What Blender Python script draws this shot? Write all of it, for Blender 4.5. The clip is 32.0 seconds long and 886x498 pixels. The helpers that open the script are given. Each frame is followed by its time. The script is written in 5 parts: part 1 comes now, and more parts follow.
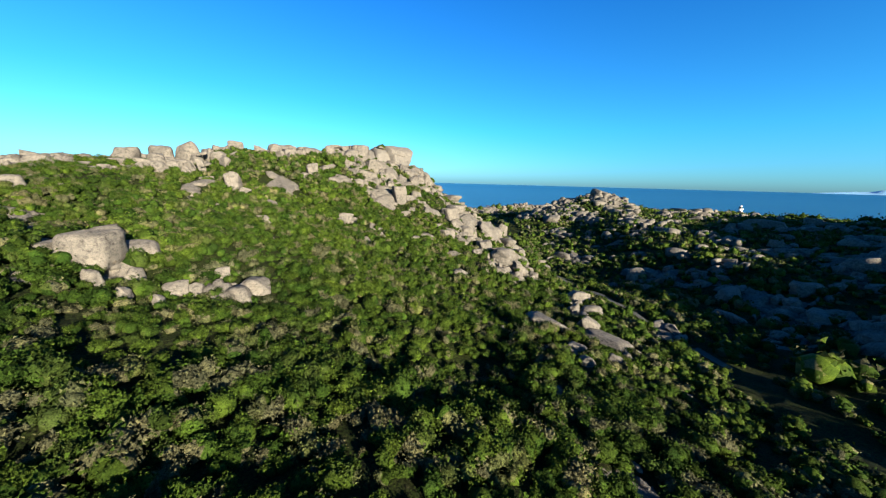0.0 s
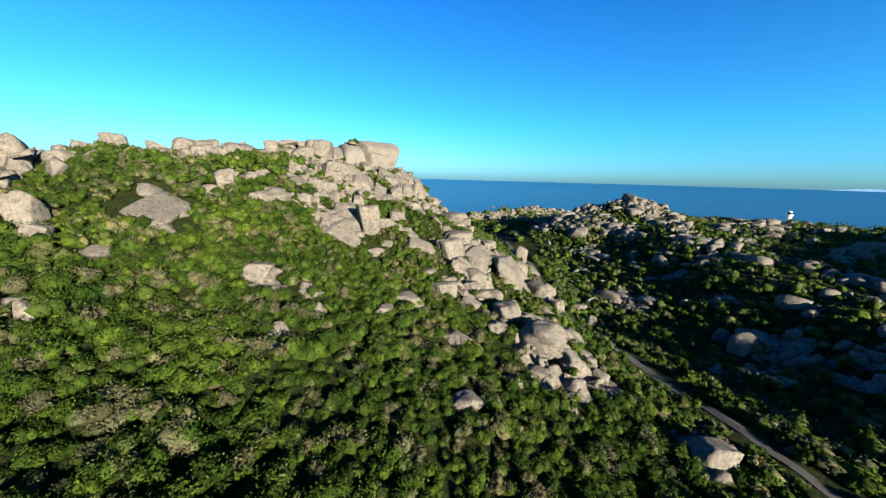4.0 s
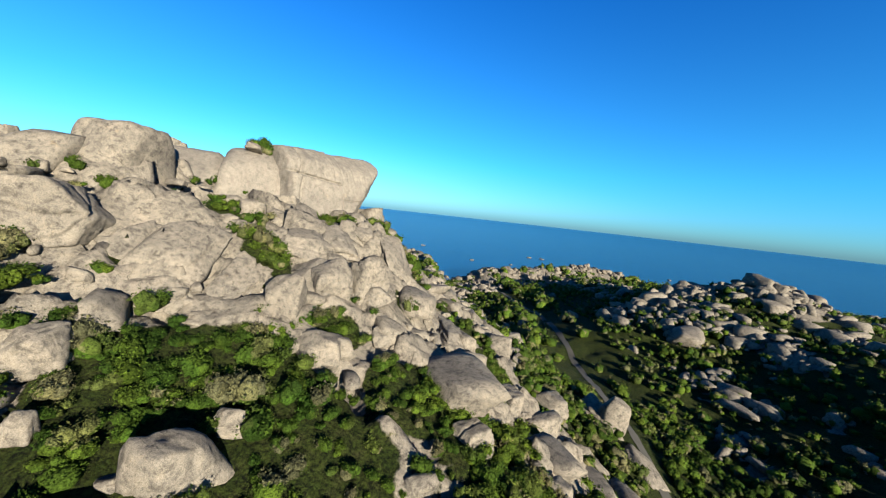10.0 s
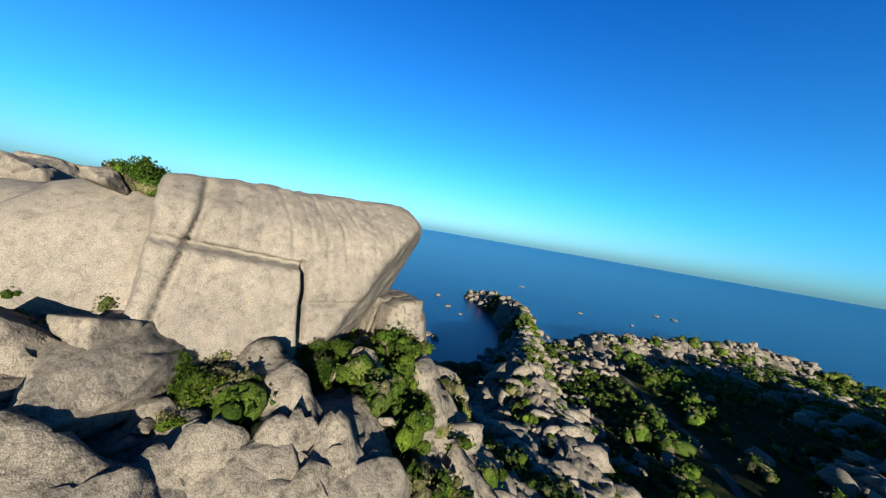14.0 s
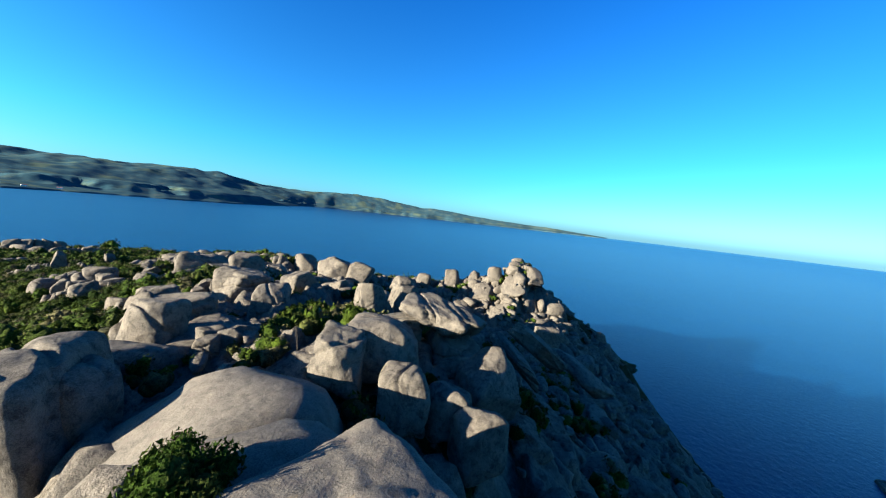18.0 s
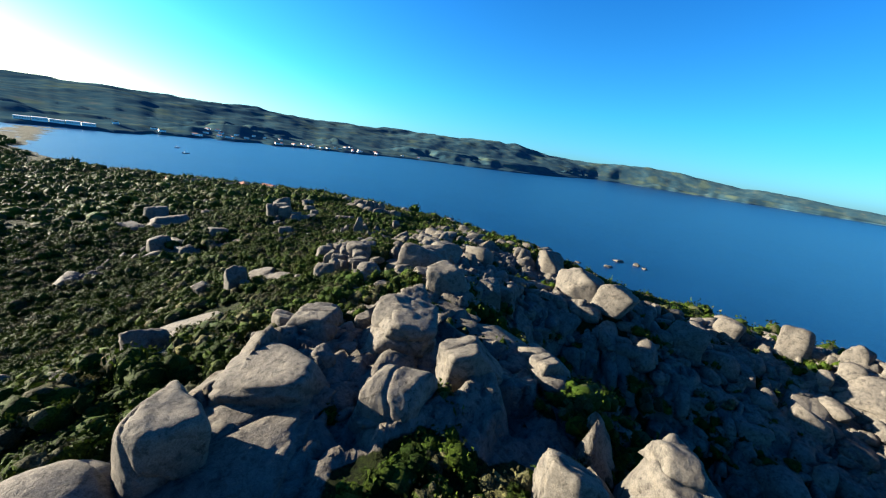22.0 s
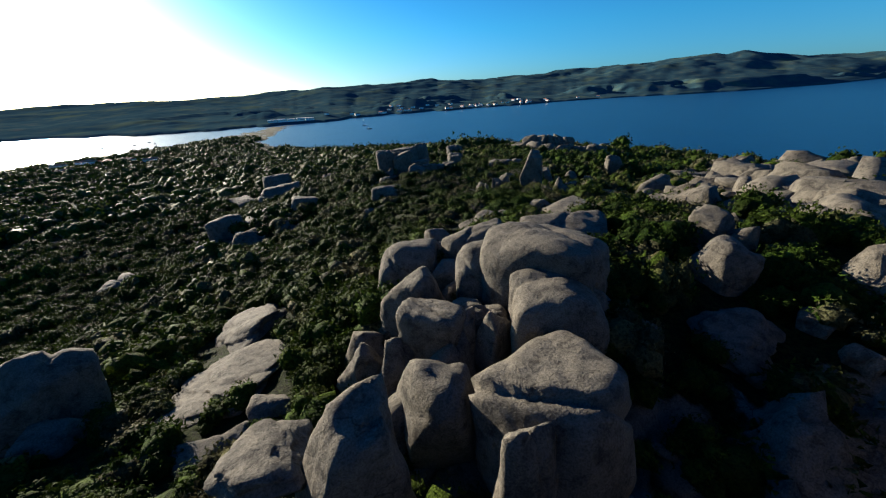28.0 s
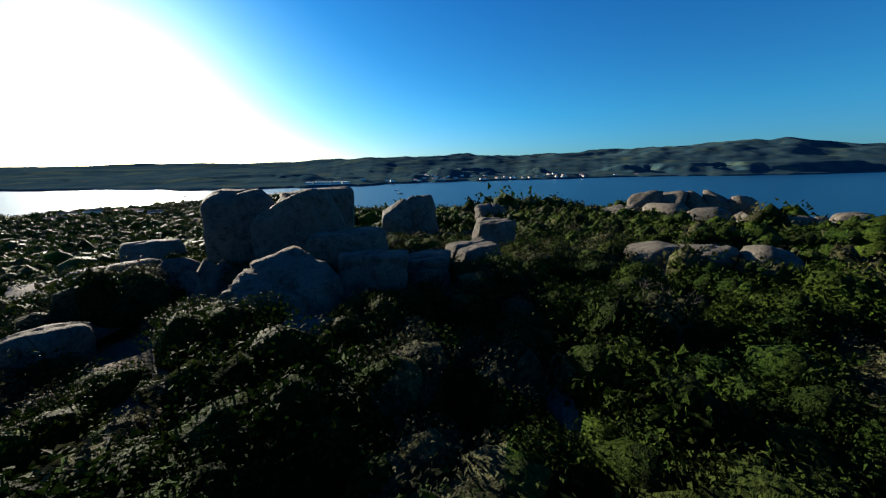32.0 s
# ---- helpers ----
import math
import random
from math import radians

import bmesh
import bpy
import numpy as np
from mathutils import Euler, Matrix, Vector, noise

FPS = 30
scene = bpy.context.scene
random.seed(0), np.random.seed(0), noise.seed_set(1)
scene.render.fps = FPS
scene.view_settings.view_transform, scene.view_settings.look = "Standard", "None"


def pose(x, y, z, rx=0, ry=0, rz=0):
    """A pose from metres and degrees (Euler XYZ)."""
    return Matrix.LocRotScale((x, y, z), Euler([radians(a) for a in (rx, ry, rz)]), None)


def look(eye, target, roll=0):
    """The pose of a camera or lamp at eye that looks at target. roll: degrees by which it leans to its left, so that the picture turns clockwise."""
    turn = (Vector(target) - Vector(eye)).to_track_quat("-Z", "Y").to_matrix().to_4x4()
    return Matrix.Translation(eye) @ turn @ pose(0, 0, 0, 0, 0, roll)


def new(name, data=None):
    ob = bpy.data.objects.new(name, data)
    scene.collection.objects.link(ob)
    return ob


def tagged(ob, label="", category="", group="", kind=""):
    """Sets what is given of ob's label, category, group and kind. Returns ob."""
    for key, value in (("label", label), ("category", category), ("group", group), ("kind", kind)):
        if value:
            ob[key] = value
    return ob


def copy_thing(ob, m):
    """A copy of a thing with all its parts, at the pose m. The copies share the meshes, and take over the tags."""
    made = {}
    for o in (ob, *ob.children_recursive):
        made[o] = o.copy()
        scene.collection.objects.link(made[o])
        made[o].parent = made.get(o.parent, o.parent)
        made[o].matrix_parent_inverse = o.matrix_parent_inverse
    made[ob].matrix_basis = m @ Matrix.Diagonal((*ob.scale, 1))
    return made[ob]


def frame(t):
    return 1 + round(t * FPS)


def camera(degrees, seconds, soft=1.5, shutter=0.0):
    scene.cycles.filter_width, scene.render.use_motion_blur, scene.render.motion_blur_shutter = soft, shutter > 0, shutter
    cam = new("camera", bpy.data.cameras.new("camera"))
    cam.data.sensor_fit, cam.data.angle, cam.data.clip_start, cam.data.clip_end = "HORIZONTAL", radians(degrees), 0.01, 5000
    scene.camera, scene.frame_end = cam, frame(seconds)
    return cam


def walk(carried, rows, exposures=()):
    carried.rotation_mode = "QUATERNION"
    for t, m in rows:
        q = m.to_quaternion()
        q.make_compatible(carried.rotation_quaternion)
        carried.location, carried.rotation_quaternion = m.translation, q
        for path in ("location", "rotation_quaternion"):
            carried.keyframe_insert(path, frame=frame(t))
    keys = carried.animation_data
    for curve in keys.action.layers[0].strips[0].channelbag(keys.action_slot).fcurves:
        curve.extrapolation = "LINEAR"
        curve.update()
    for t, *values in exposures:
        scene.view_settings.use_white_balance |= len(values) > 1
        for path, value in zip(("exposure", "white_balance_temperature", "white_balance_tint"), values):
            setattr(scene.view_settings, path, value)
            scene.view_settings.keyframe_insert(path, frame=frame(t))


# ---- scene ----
cam = camera(105.0, 32.0, 1.2)
PATH = [
    (0.0, (0.00, 0.00, 50.37), (0.018, 9.814, 48.453), 1.52),
    (0.5, (0.16, 8.02, 51.32), (0.165, 17.828, 49.389), 1.52),
    (1.0, (0.33, 15.78, 52.10), (0.336, 25.584, 50.150), 1.54),
    (1.5, (0.50, 23.58, 53.09), (0.482, 33.381, 51.126), 1.53),
    (2.0, (0.67, 31.51, 53.61), (0.643, 41.313, 51.630), 1.43),
    (2.5, (0.84, 39.27, 54.38), (0.815, 49.069, 52.390), 1.45),
    (3.0, (1.01, 47.25, 55.12), (0.969, 57.042, 53.110), 1.45),
    (3.5, (1.40, 55.01, 55.90), (1.360, 64.799, 53.878), 1.47),
    (5.5, (2.34, 87.61, 57.82), (2.300, 97.390, 55.737), 1.74),
    (6.0, (2.74, 95.54, 58.35), (2.699, 105.319, 56.231), 1.75),
    (6.5, (3.14, 103.44, 58.66), (3.090, 113.210, 56.528), 1.88),
    (7.0, (3.53, 111.42, 59.40), (3.448, 121.183, 57.257), 2.09),
    (7.5, (3.93, 119.13, 59.96), (3.796, 128.903, 57.828), 2.38),
    (8.0, (4.11, 126.60, 60.35), (3.895, 136.374, 58.266), 3.13),
    (8.5, (4.51, 134.10, 60.96), (4.167, 143.895, 58.978), 4.24),
    (9.0, (4.69, 141.34, 61.38), (4.157, 151.174, 59.626), 5.28),
    (9.5, (4.66, 148.33, 61.63), (3.878, 158.199, 60.207), 6.00),
    (10.0, (4.41, 155.10, 61.90), (3.439, 165.002, 60.877), 6.29),
    (10.5, (3.93, 161.74, 62.64), (2.817, 171.652, 61.962), 6.76),
    (11.0, (3.43, 168.20, 63.64), (2.232, 178.112, 63.131), 7.56),
    (11.5, (2.73, 174.18, 64.50), (1.421, 184.091, 64.105), 8.26),
    (12.0, (1.78, 180.25, 65.78), (0.402, 190.151, 65.471), 8.77),
    (12.5, (0.84, 186.10, 67.11), (-0.696, 195.982, 66.863), 9.10),
    (13.0, (-0.31, 191.70, 68.25), (-2.141, 201.527, 68.018), 9.49),
    (13.5, (-1.48, 197.12, 69.65), (-3.978, 206.793, 69.305), 9.96),
    (14.0, (-2.64, 202.06, 70.91), (-6.554, 211.246, 70.368), 9.75),
    (14.5, (-4.23, 207.01, 72.16), (-9.754, 215.318, 71.506), 8.05),
    (15.0, (-6.27, 211.73, 73.44), (-13.222, 218.893, 72.787), 6.50),
    (15.5, (-8.76, 216.07, 74.99), (-16.885, 221.860, 74.358), 5.74),
    (17.5, (-25.33, 227.10, 80.05), (-35.298, 227.019, 79.229), 5.75),
    (18.0, (-29.47, 228.27, 81.64), (-39.361, 227.172, 80.700), 6.54),
    (18.5, (-33.79, 228.85, 83.15), (-43.526, 226.851, 82.062), 7.43),
    (19.0, (-38.29, 229.05, 84.41), (-47.789, 226.190, 83.182), 8.20),
    (19.5, (-42.75, 228.48, 85.39), (-51.933, 224.754, 84.014), 8.72),
    (20.0, (-47.21, 227.31, 86.31), (-55.951, 222.710, 84.742), 9.06),
    (20.5, (-51.83, 225.39, 86.74), (-60.008, 219.924, 84.974), 9.34),
    (21.0, (-56.23, 223.08, 87.15), (-63.782, 216.836, 85.147), 9.52),
    (21.5, (-60.42, 220.20, 87.32), (-67.311, 213.336, 84.993), 9.48),
    (22.0, (-64.20, 217.12, 87.49), (-70.460, 209.831, 84.716), 8.95),
    (22.5, (-67.94, 213.48, 87.22), (-73.517, 205.840, 83.981), 8.22),
    (23.0, (-71.46, 209.28, 86.71), (-76.342, 201.346, 83.067), 7.40),
    (23.5, (-74.93, 204.52, 85.74), (-79.144, 196.359, 81.773), 6.48),
    (24.0, (-78.19, 199.58, 84.57), (-81.802, 191.250, 80.379), 5.18),
    (24.5, (-81.19, 194.11, 82.76), (-84.307, 185.642, 78.459), 3.31),
    (25.0, (-83.79, 188.25, 80.95), (-86.509, 179.665, 76.611), 1.39),
    (25.5, (-86.54, 181.84, 78.67), (-88.992, 173.171, 74.321), -0.10),
    (27.5, (-95.81, 154.17, 67.87), (-97.688, 145.297, 63.664), -2.68),
    (28.0, (-98.33, 145.78, 65.41), (-100.051, 136.845, 61.256), -2.91),
    (28.5, (-100.86, 136.97, 63.10), (-102.454, 127.971, 59.036), -2.90),
    (29.0, (-103.21, 128.14, 61.00), (-104.704, 119.087, 57.029), -2.56),
    (29.5, (-105.58, 119.49, 59.13), (-106.993, 110.339, 55.353), -1.99),
    (30.0, (-107.57, 110.63, 57.46), (-108.904, 101.345, 53.987), -1.32),
    (30.5, (-109.39, 102.54, 56.09), (-110.639, 93.102, 53.017), -0.66),
    (31.0, (-111.21, 93.83, 54.85), (-112.376, 84.262, 52.191), -0.32),
    (31.5, (-112.67, 85.09, 54.04), (-113.792, 75.455, 51.605), -0.35),
    (32.0, (-114.35, 76.32, 53.42), (-115.398, 66.649, 51.118), -0.60),
]
walk(cam, [(t, look(eye, target, roll)) for t, eye, target, roll in PATH], [(0, 2.35), (9, 2.3), (12, 2.2), (15, 2.1), (18, 2.6), (21, 2.6), (23, 2.35), (26, 1.85), (32, 1.45)])

# ---- light: low evening sun behind the ridge's southern end, clear sky ----
SUN_LEFT, SUN_UP = radians(216.2), radians(12.0)
SUN_WAY = Vector((-math.sin(SUN_LEFT) * math.cos(SUN_UP), math.cos(SUN_LEFT) * math.cos(SUN_UP), math.sin(SUN_UP)))
world = bpy.data.worlds.new("sky")
scene.world = world
world.use_nodes = True
wn = world.node_tree.nodes
sky = wn.new("ShaderNodeTexSky")
sky.sky_type, sky.sun_disc = "NISHITA", False
sky.sun_elevation, sky.sun_rotation = SUN_UP, math.atan2(SUN_WAY.x, SUN_WAY.y)
sky.altitude, sky.air_density, sky.dust_density, sky.ozone_density = 80, 0.9, 0.65, 4.0
back = wn["Background"]
back.inputs["Strength"].default_value = 0.06
tint = wn.new("ShaderNodeMix")
tint.data_type, tint.blend_type = "RGBA", "MULTIPLY"
glare = wn.new("ShaderNodeRGBToBW")
world.node_tree.links.new(sky.outputs[0], glare.inputs[0])
scale_ = wn.new("ShaderNodeMath")
scale_.operation = "MULTIPLY"
scale_.inputs[1].default_value = 1 / 14
world.node_tree.links.new(glare.outputs[0], scale_.inputs[0])
haze = wn.new("ShaderNodeMapRange")
haze.inputs["From Min"].default_value, haze.inputs["From Max"].default_value = 0.22, 0.8
haze.inputs["To Min"].default_value, haze.inputs["To Max"].default_value = 1.0, 0.3
world.node_tree.links.new(scale_.outputs[0], haze.inputs["Value"])
world.node_tree.links.new(haze.outputs["Result"], tint.inputs["Factor"])
where = wn.new("ShaderNodeTexCoord")
height = wn.new("ShaderNodeSeparateXYZ")
world.node_tree.links.new(where.outputs["Generated"], height.inputs[0])
hue = wn.new("ShaderNodeValToRGB")
hue.color_ramp.elements[0].position, hue.color_ramp.elements[0].color = 0.0, (0.34, 0.70, 1.0, 1)
hue.color_ramp.elements[1].position, hue.color_ramp.elements[1].color = 0.6, (0.04, 0.48, 0.95, 1)
zenith = hue.color_ramp.elements.new(1.0)
zenith.color = (0.02, 0.26, 0.62, 1)
mid_ = hue.color_ramp.elements.new(0.14)
mid_.color = (0.2, 0.78, 1.0, 1)
world.node_tree.links.new(height.outputs["Z"], hue.inputs["Fac"])
world.node_tree.links.new(hue.outputs[0], tint.inputs["B"])
world.node_tree.links.new(sky.outputs[0], tint.inputs["A"])
world.node_tree.links.new(tint.outputs["Result"], back.inputs["Color"])
sun = new("sun", bpy.data.lights.new("sun", "SUN"))
sun.data.energy, sun.data.angle, sun.data.color = 5.0, radians(0.5), (1.0, 0.89, 0.73)
sun.matrix_world = look(SUN_WAY * 900, (0, 0, 0))
tagged(sun, kind="structure")


# ---- materials ----
def shader(name, rough=0.9, base=(0.5, 0.5, 0.5)):
    m = bpy.data.materials.new(name)
    m.use_nodes = True
    b = m.node_tree.nodes["Principled BSDF"]
    b.inputs["Roughness"].default_value = rough
    b.inputs["Base Color"].default_value = (*base, 1)
    return m, m.node_tree.nodes, m.node_tree.links, b


def noise_node(nodes, links, scale, detail=4.0, coord=None, rough=0.6, dist=0.0):
    n = nodes.new("ShaderNodeTexNoise")
    n.inputs["Scale"].default_value, n.inputs["Detail"].default_value = scale, detail
    n.inputs["Roughness"].default_value, n.inputs["Distortion"].default_value = rough, dist
    if coord:
        links.new(coord, n.inputs["Vector"])
    return n


def ramp(nodes, links, fac, stops):
    r = nodes.new("ShaderNodeValToRGB")
    while len(r.color_ramp.elements) < len(stops):
        r.color_ramp.elements.new(0.5)
    for e, (p, c) in zip(r.color_ramp.elements, stops):
        e.position, e.color = p, (*c, 1) if len(c) == 3 else c
    links.new(fac, r.inputs["Fac"])
    return r


def mixed(nodes, links, fac, a, b, mode="MIX"):
    n = nodes.new("ShaderNodeMix")
    n.data_type, n.blend_type = "RGBA", mode
    for sock, v in ((n.inputs["Factor"], fac), (n.inputs["A"], a), (n.inputs["B"], b)):
        if isinstance(v, (int, float)):
            sock.default_value = v
        elif isinstance(v, tuple):
            sock.default_value = (*v, 1)
        else:
            links.new(v, sock)
    return n.outputs["Result"]


def place(nodes):
    return nodes.new("ShaderNodeNewGeometry").outputs["Position"]


def bumped(nodes, links, b, height, strength, dist):
    n = nodes.new("ShaderNodeBump")
    n.inputs["Strength"].default_value, n.inputs["Distance"].default_value = strength, dist
    links.new(height, n.inputs["Height"])
    links.new(n.outputs[0], b.inputs["Normal"])


def granite_colour(nodes, links, pos, cracked=True):
    calm = 0.0 if cracked else 0.5
    big = noise_node(nodes, links, 0.22, 5, pos, 0.6)
    mid = noise_node(nodes, links, 1.6, 6, pos, 0.65)
    fine = noise_node(nodes, links, 14.0, 3, pos, 0.7)
    c1 = ramp(nodes, links, big.outputs["Fac"], [(0.3, (0.084, 0.078, 0.068)), (0.5, (0.108, 0.1, 0.085)), (0.7, (0.13, 0.118, 0.099))])
    c2 = ramp(nodes, links, mid.outputs["Fac"], [(0.3, (0.40, 0.38, 0.36)), (0.45, (0.95, 0.93, 0.9)), (0.75, (1.25, 1.2, 1.1))])
    c3 = ramp(nodes, links, fine.outputs["Fac"], [(0.36, (0.6, 0.59, 0.57)), (0.52, (0.98, 0.98, 0.98)), (0.66, (1.2, 1.2, 1.18))])
    c = mixed(nodes, links, 1.0 - calm, c1.outputs[0], c2.outputs[0], "MULTIPLY")
    c = mixed(nodes, links, 1.0, c, c3.outputs[0], "MULTIPLY")
    crust = noise_node(nodes, links, 1.0, 9, pos, 0.76, 0.4)
    c4 = ramp(nodes, links, crust.outputs["Fac"], [(0.36, (0.42, 0.42, 0.42)), (0.5, (1, 1, 1)), (0.68, (1.12, 1.1, 1.06))])
    c = mixed(nodes, links, 0.95 if cracked else 0.55, c, c4.outputs[0], "MULTIPLY")
    if not cracked:
        return c, mid, fine
    bend = noise_node(nodes, links, 0.35, 4, pos, 0.6)
    shift = nodes.new("ShaderNodeVectorMath")
    shift.operation = "MULTIPLY_ADD"
    links.new(bend.outputs["Color"], shift.inputs[0])
    shift.inputs[1].default_value = (4.0, 4.0, 4.0)
    links.new(pos, shift.inputs[2])
    turn = nodes.new("ShaderNodeMapping")
    turn.inputs["Rotation"].default_value, turn.inputs["Scale"].default_value = (0.3, 0.2, 0.6), (0.16, 0.42, 0.3)
    links.new(shift.outputs[0], turn.inputs["Vector"])
    crack = nodes.new("ShaderNodeTexVoronoi")
    crack.feature, crack.inputs["Scale"].default_value = "DISTANCE_TO_EDGE", 1.0
    links.new(turn.outputs[0], crack.inputs["Vector"])
    line = ramp(nodes, links, crack.outputs["Distance"], [(0.0, (0.4, 0.39, 0.37)), (0.016, (1, 1, 1))])
    where = noise_node(nodes, links, 0.3, 3, pos, 0.6)
    show = ramp(nodes, links, where.outputs["Fac"], [(0.45, (0, 0, 0)), (0.58, (1, 1, 1))])
    return mixed(nodes, links, show.outputs[0], c, mixed(nodes, links, 1.0, c, line.outputs[0], "MULTIPLY")), mid, fine


def granite_material(name, streaks=False):
    m, nodes, links, b = shader(name, 0.88)
    pos = place(nodes)
    c, mid, fine = granite_colour(nodes, links, pos, not streaks)
    if streaks:
        mp = nodes.new("ShaderNodeMapping")
        mp.inputs["Scale"].default_value = (1.6, 1.6, 0.05)
        links.new(pos, mp.inputs["Vector"])
        st = noise_node(nodes, links, 0.9, 4, mp.outputs[0], 0.6)
        c = mixed(nodes, links, ramp(nodes, links, st.outputs["Fac"], [(0.54, (0, 0, 0)), (0.68, (0.6, 0.6, 0.6))]).outputs[0], c, (0.09, 0.075, 0.065))
    lich = noise_node(nodes, links, 0.7, 6, pos, 0.7)
    c = mixed(nodes, links, ramp(nodes, links, lich.outputs["Fac"], [(0.64, (0, 0, 0)), (0.74, (0.35, 0.35, 0.35))]).outputs[0], c, (0.23, 0.17, 0.09))
    links.new(c, b.inputs["Base Color"])
    b.inputs["Specular IOR Level"].default_value = 0.15
    add = nodes.new("ShaderNodeMath")
    links.new(mid.outputs["Fac"], add.inputs[0])
    mul = nodes.new("ShaderNodeMath")
    mul.operation = "MULTIPLY"
    links.new(fine.outputs["Fac"], mul.inputs[0])
    mul.inputs[1].default_value = 0.25
    links.new(mul.outputs[0], add.inputs[1])
    bumped(nodes, links, b, add.outputs[0], 0.6 if streaks else 0.9, 0.12 if streaks else 0.2)
    return m


GRANITE = granite_material("granite")
GRANITE_FACE = granite_material("streaked_granite", True)


def land_material():
    m, nodes, links, b = shader("hillside", 0.95)
    pos = place(nodes)
    rock, mid, fine = granite_colour(nodes, links, pos)
    n = noise_node(nodes, links, 0.6, 6, pos, 0.7)
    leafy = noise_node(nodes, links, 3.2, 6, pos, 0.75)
    # soil near black, tuft gaps darker still: undergrowth shade painted into the colour
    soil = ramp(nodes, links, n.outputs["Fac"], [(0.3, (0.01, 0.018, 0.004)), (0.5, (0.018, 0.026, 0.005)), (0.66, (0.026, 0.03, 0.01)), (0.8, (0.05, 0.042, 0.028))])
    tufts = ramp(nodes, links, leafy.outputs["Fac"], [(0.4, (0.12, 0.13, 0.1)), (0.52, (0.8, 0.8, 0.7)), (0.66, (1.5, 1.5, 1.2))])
    shaded_soil = mixed(nodes, links, 1.0, soil.outputs[0], tufts.outputs[0], "MULTIPLY")
    at = nodes.new("ShaderNodeAttribute")
    at.attribute_name = "rock"
    edge = nodes.new("ShaderNodeMath")
    edge.operation = "ADD"
    links.new(at.outputs["Fac"], edge.inputs[0])
    em = nodes.new("ShaderNodeMath")
    em.operation = "MULTIPLY_ADD"
    links.new(mid.outputs["Fac"], em.inputs[0])
    em.inputs[1].default_value, em.inputs[2].default_value = 0.5, -0.25
    links.new(em.outputs[0], edge.inputs[1])
    f = ramp(nodes, links, edge.outputs[0], [(0.4, (0, 0, 0)), (0.56, (1, 1, 1))])
    links.new(mixed(nodes, links, f.outputs[0], shaded_soil, rock), b.inputs["Base Color"])
    pits = ramp(nodes, links, mid.outputs["Fac"], [(0.25, (0.4, 0.4, 0.4)), (0.75, (0.6, 0.6, 0.6))])
    bumped(nodes, links, b, mixed(nodes, links, f.outputs[0], leafy.outputs["Fac"], pits.outputs[0]), 1.0, 0.5)
    b.inputs["Specular IOR Level"].default_value = 0.08
    return m


LAND = land_material()


def foliage_material(name, greens, dry):
    m, nodes, links, b = shader(name, 0.62)
    geo = nodes.new("ShaderNodeNewGeometry")
    vor = nodes.new("ShaderNodeTexVoronoi")
    vor.inputs["Scale"].default_value = 0.42
    links.new(geo.outputs["Position"], vor.inputs["Vector"])
    sep = nodes.new("ShaderNodeSeparateColor")
    links.new(vor.outputs["Color"], sep.inputs[0])
    kind = ramp(nodes, links, sep.outputs[0], [(0.0, greens[0]), (0.35, greens[1]), (0.65, greens[2]), (dry, greens[3]), (min(dry + 0.06, 1.0), greens[4])])
    leaf = ramp(nodes, links, geo.outputs["Random Per Island"], [(0.0, (0.55, 0.55, 0.5)), (0.6, (1.0, 1.0, 1.0)), (1.0, (1.5, 1.45, 1.2))])
    patch = noise_node(nodes, links, 0.05, 3, geo.outputs["Position"], 0.5)
    pr = ramp(nodes, links, patch.outputs["Fac"], [(0.35, (0.8, 0.85, 0.8)), (0.65, (1.2, 1.15, 1.0))])
    c = mixed(nodes, links, 1.0, kind.outputs[0], leaf.outputs[0], "MULTIPLY")
    c = mixed(nodes, links, 1.0, c, pr.outputs[0], "MULTIPLY")
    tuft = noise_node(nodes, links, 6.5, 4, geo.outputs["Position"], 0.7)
    # leaf-scale noise paints shade into the gaps and light onto the tufts
    gap_shade = ramp(nodes, links, tuft.outputs["Fac"], [(0.34, (0.3, 0.32, 0.2)), (0.5, (1.0, 1.0, 0.85)), (0.66, (1.6, 1.55, 1.2))])
    c = mixed(nodes, links, 1.0, c, gap_shade.outputs[0], "MULTIPLY")
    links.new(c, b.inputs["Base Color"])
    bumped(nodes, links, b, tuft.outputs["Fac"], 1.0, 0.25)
    b.inputs["Specular IOR Level"].default_value = 0.02
    tr = nodes.new("ShaderNodeBsdfTranslucent")
    links.new(c, tr.inputs["Color"])
    mx = nodes.new("ShaderNodeMixShader")
    mx.inputs[0].default_value = 0.08
    links.new(b.outputs[0], mx.inputs[1])
    links.new(tr.outputs[0], mx.inputs[2])
    links.new(mx.outputs[0], nodes["Material Output"].inputs["Surface"])
    return m


GREENS = [(0.021, 0.043, 0.009), (0.037, 0.058, 0.011), (0.015, 0.031, 0.007), (0.042, 0.058, 0.018), (0.066, 0.066, 0.046)]
FOLIAGE = foliage_material("maquis_leaves", GREENS, 0.78)


def plain(name, base, rough=0.7, metal=0.0, grain=3.0):
    m, nodes, links, b = shader(name, rough)
    n = noise_node(nodes, links, grain, 5, place(nodes), 0.65)
    lo, hi = tuple(v * 0.75 for v in base), tuple(min(1, v * 1.2) for v in base)
    links.new(ramp(nodes, links, n.outputs["Fac"], [(0.3, lo), (0.7, hi)]).outputs[0], b.inputs["Base Color"])
    b.inputs["Metallic"].default_value = metal
    return m


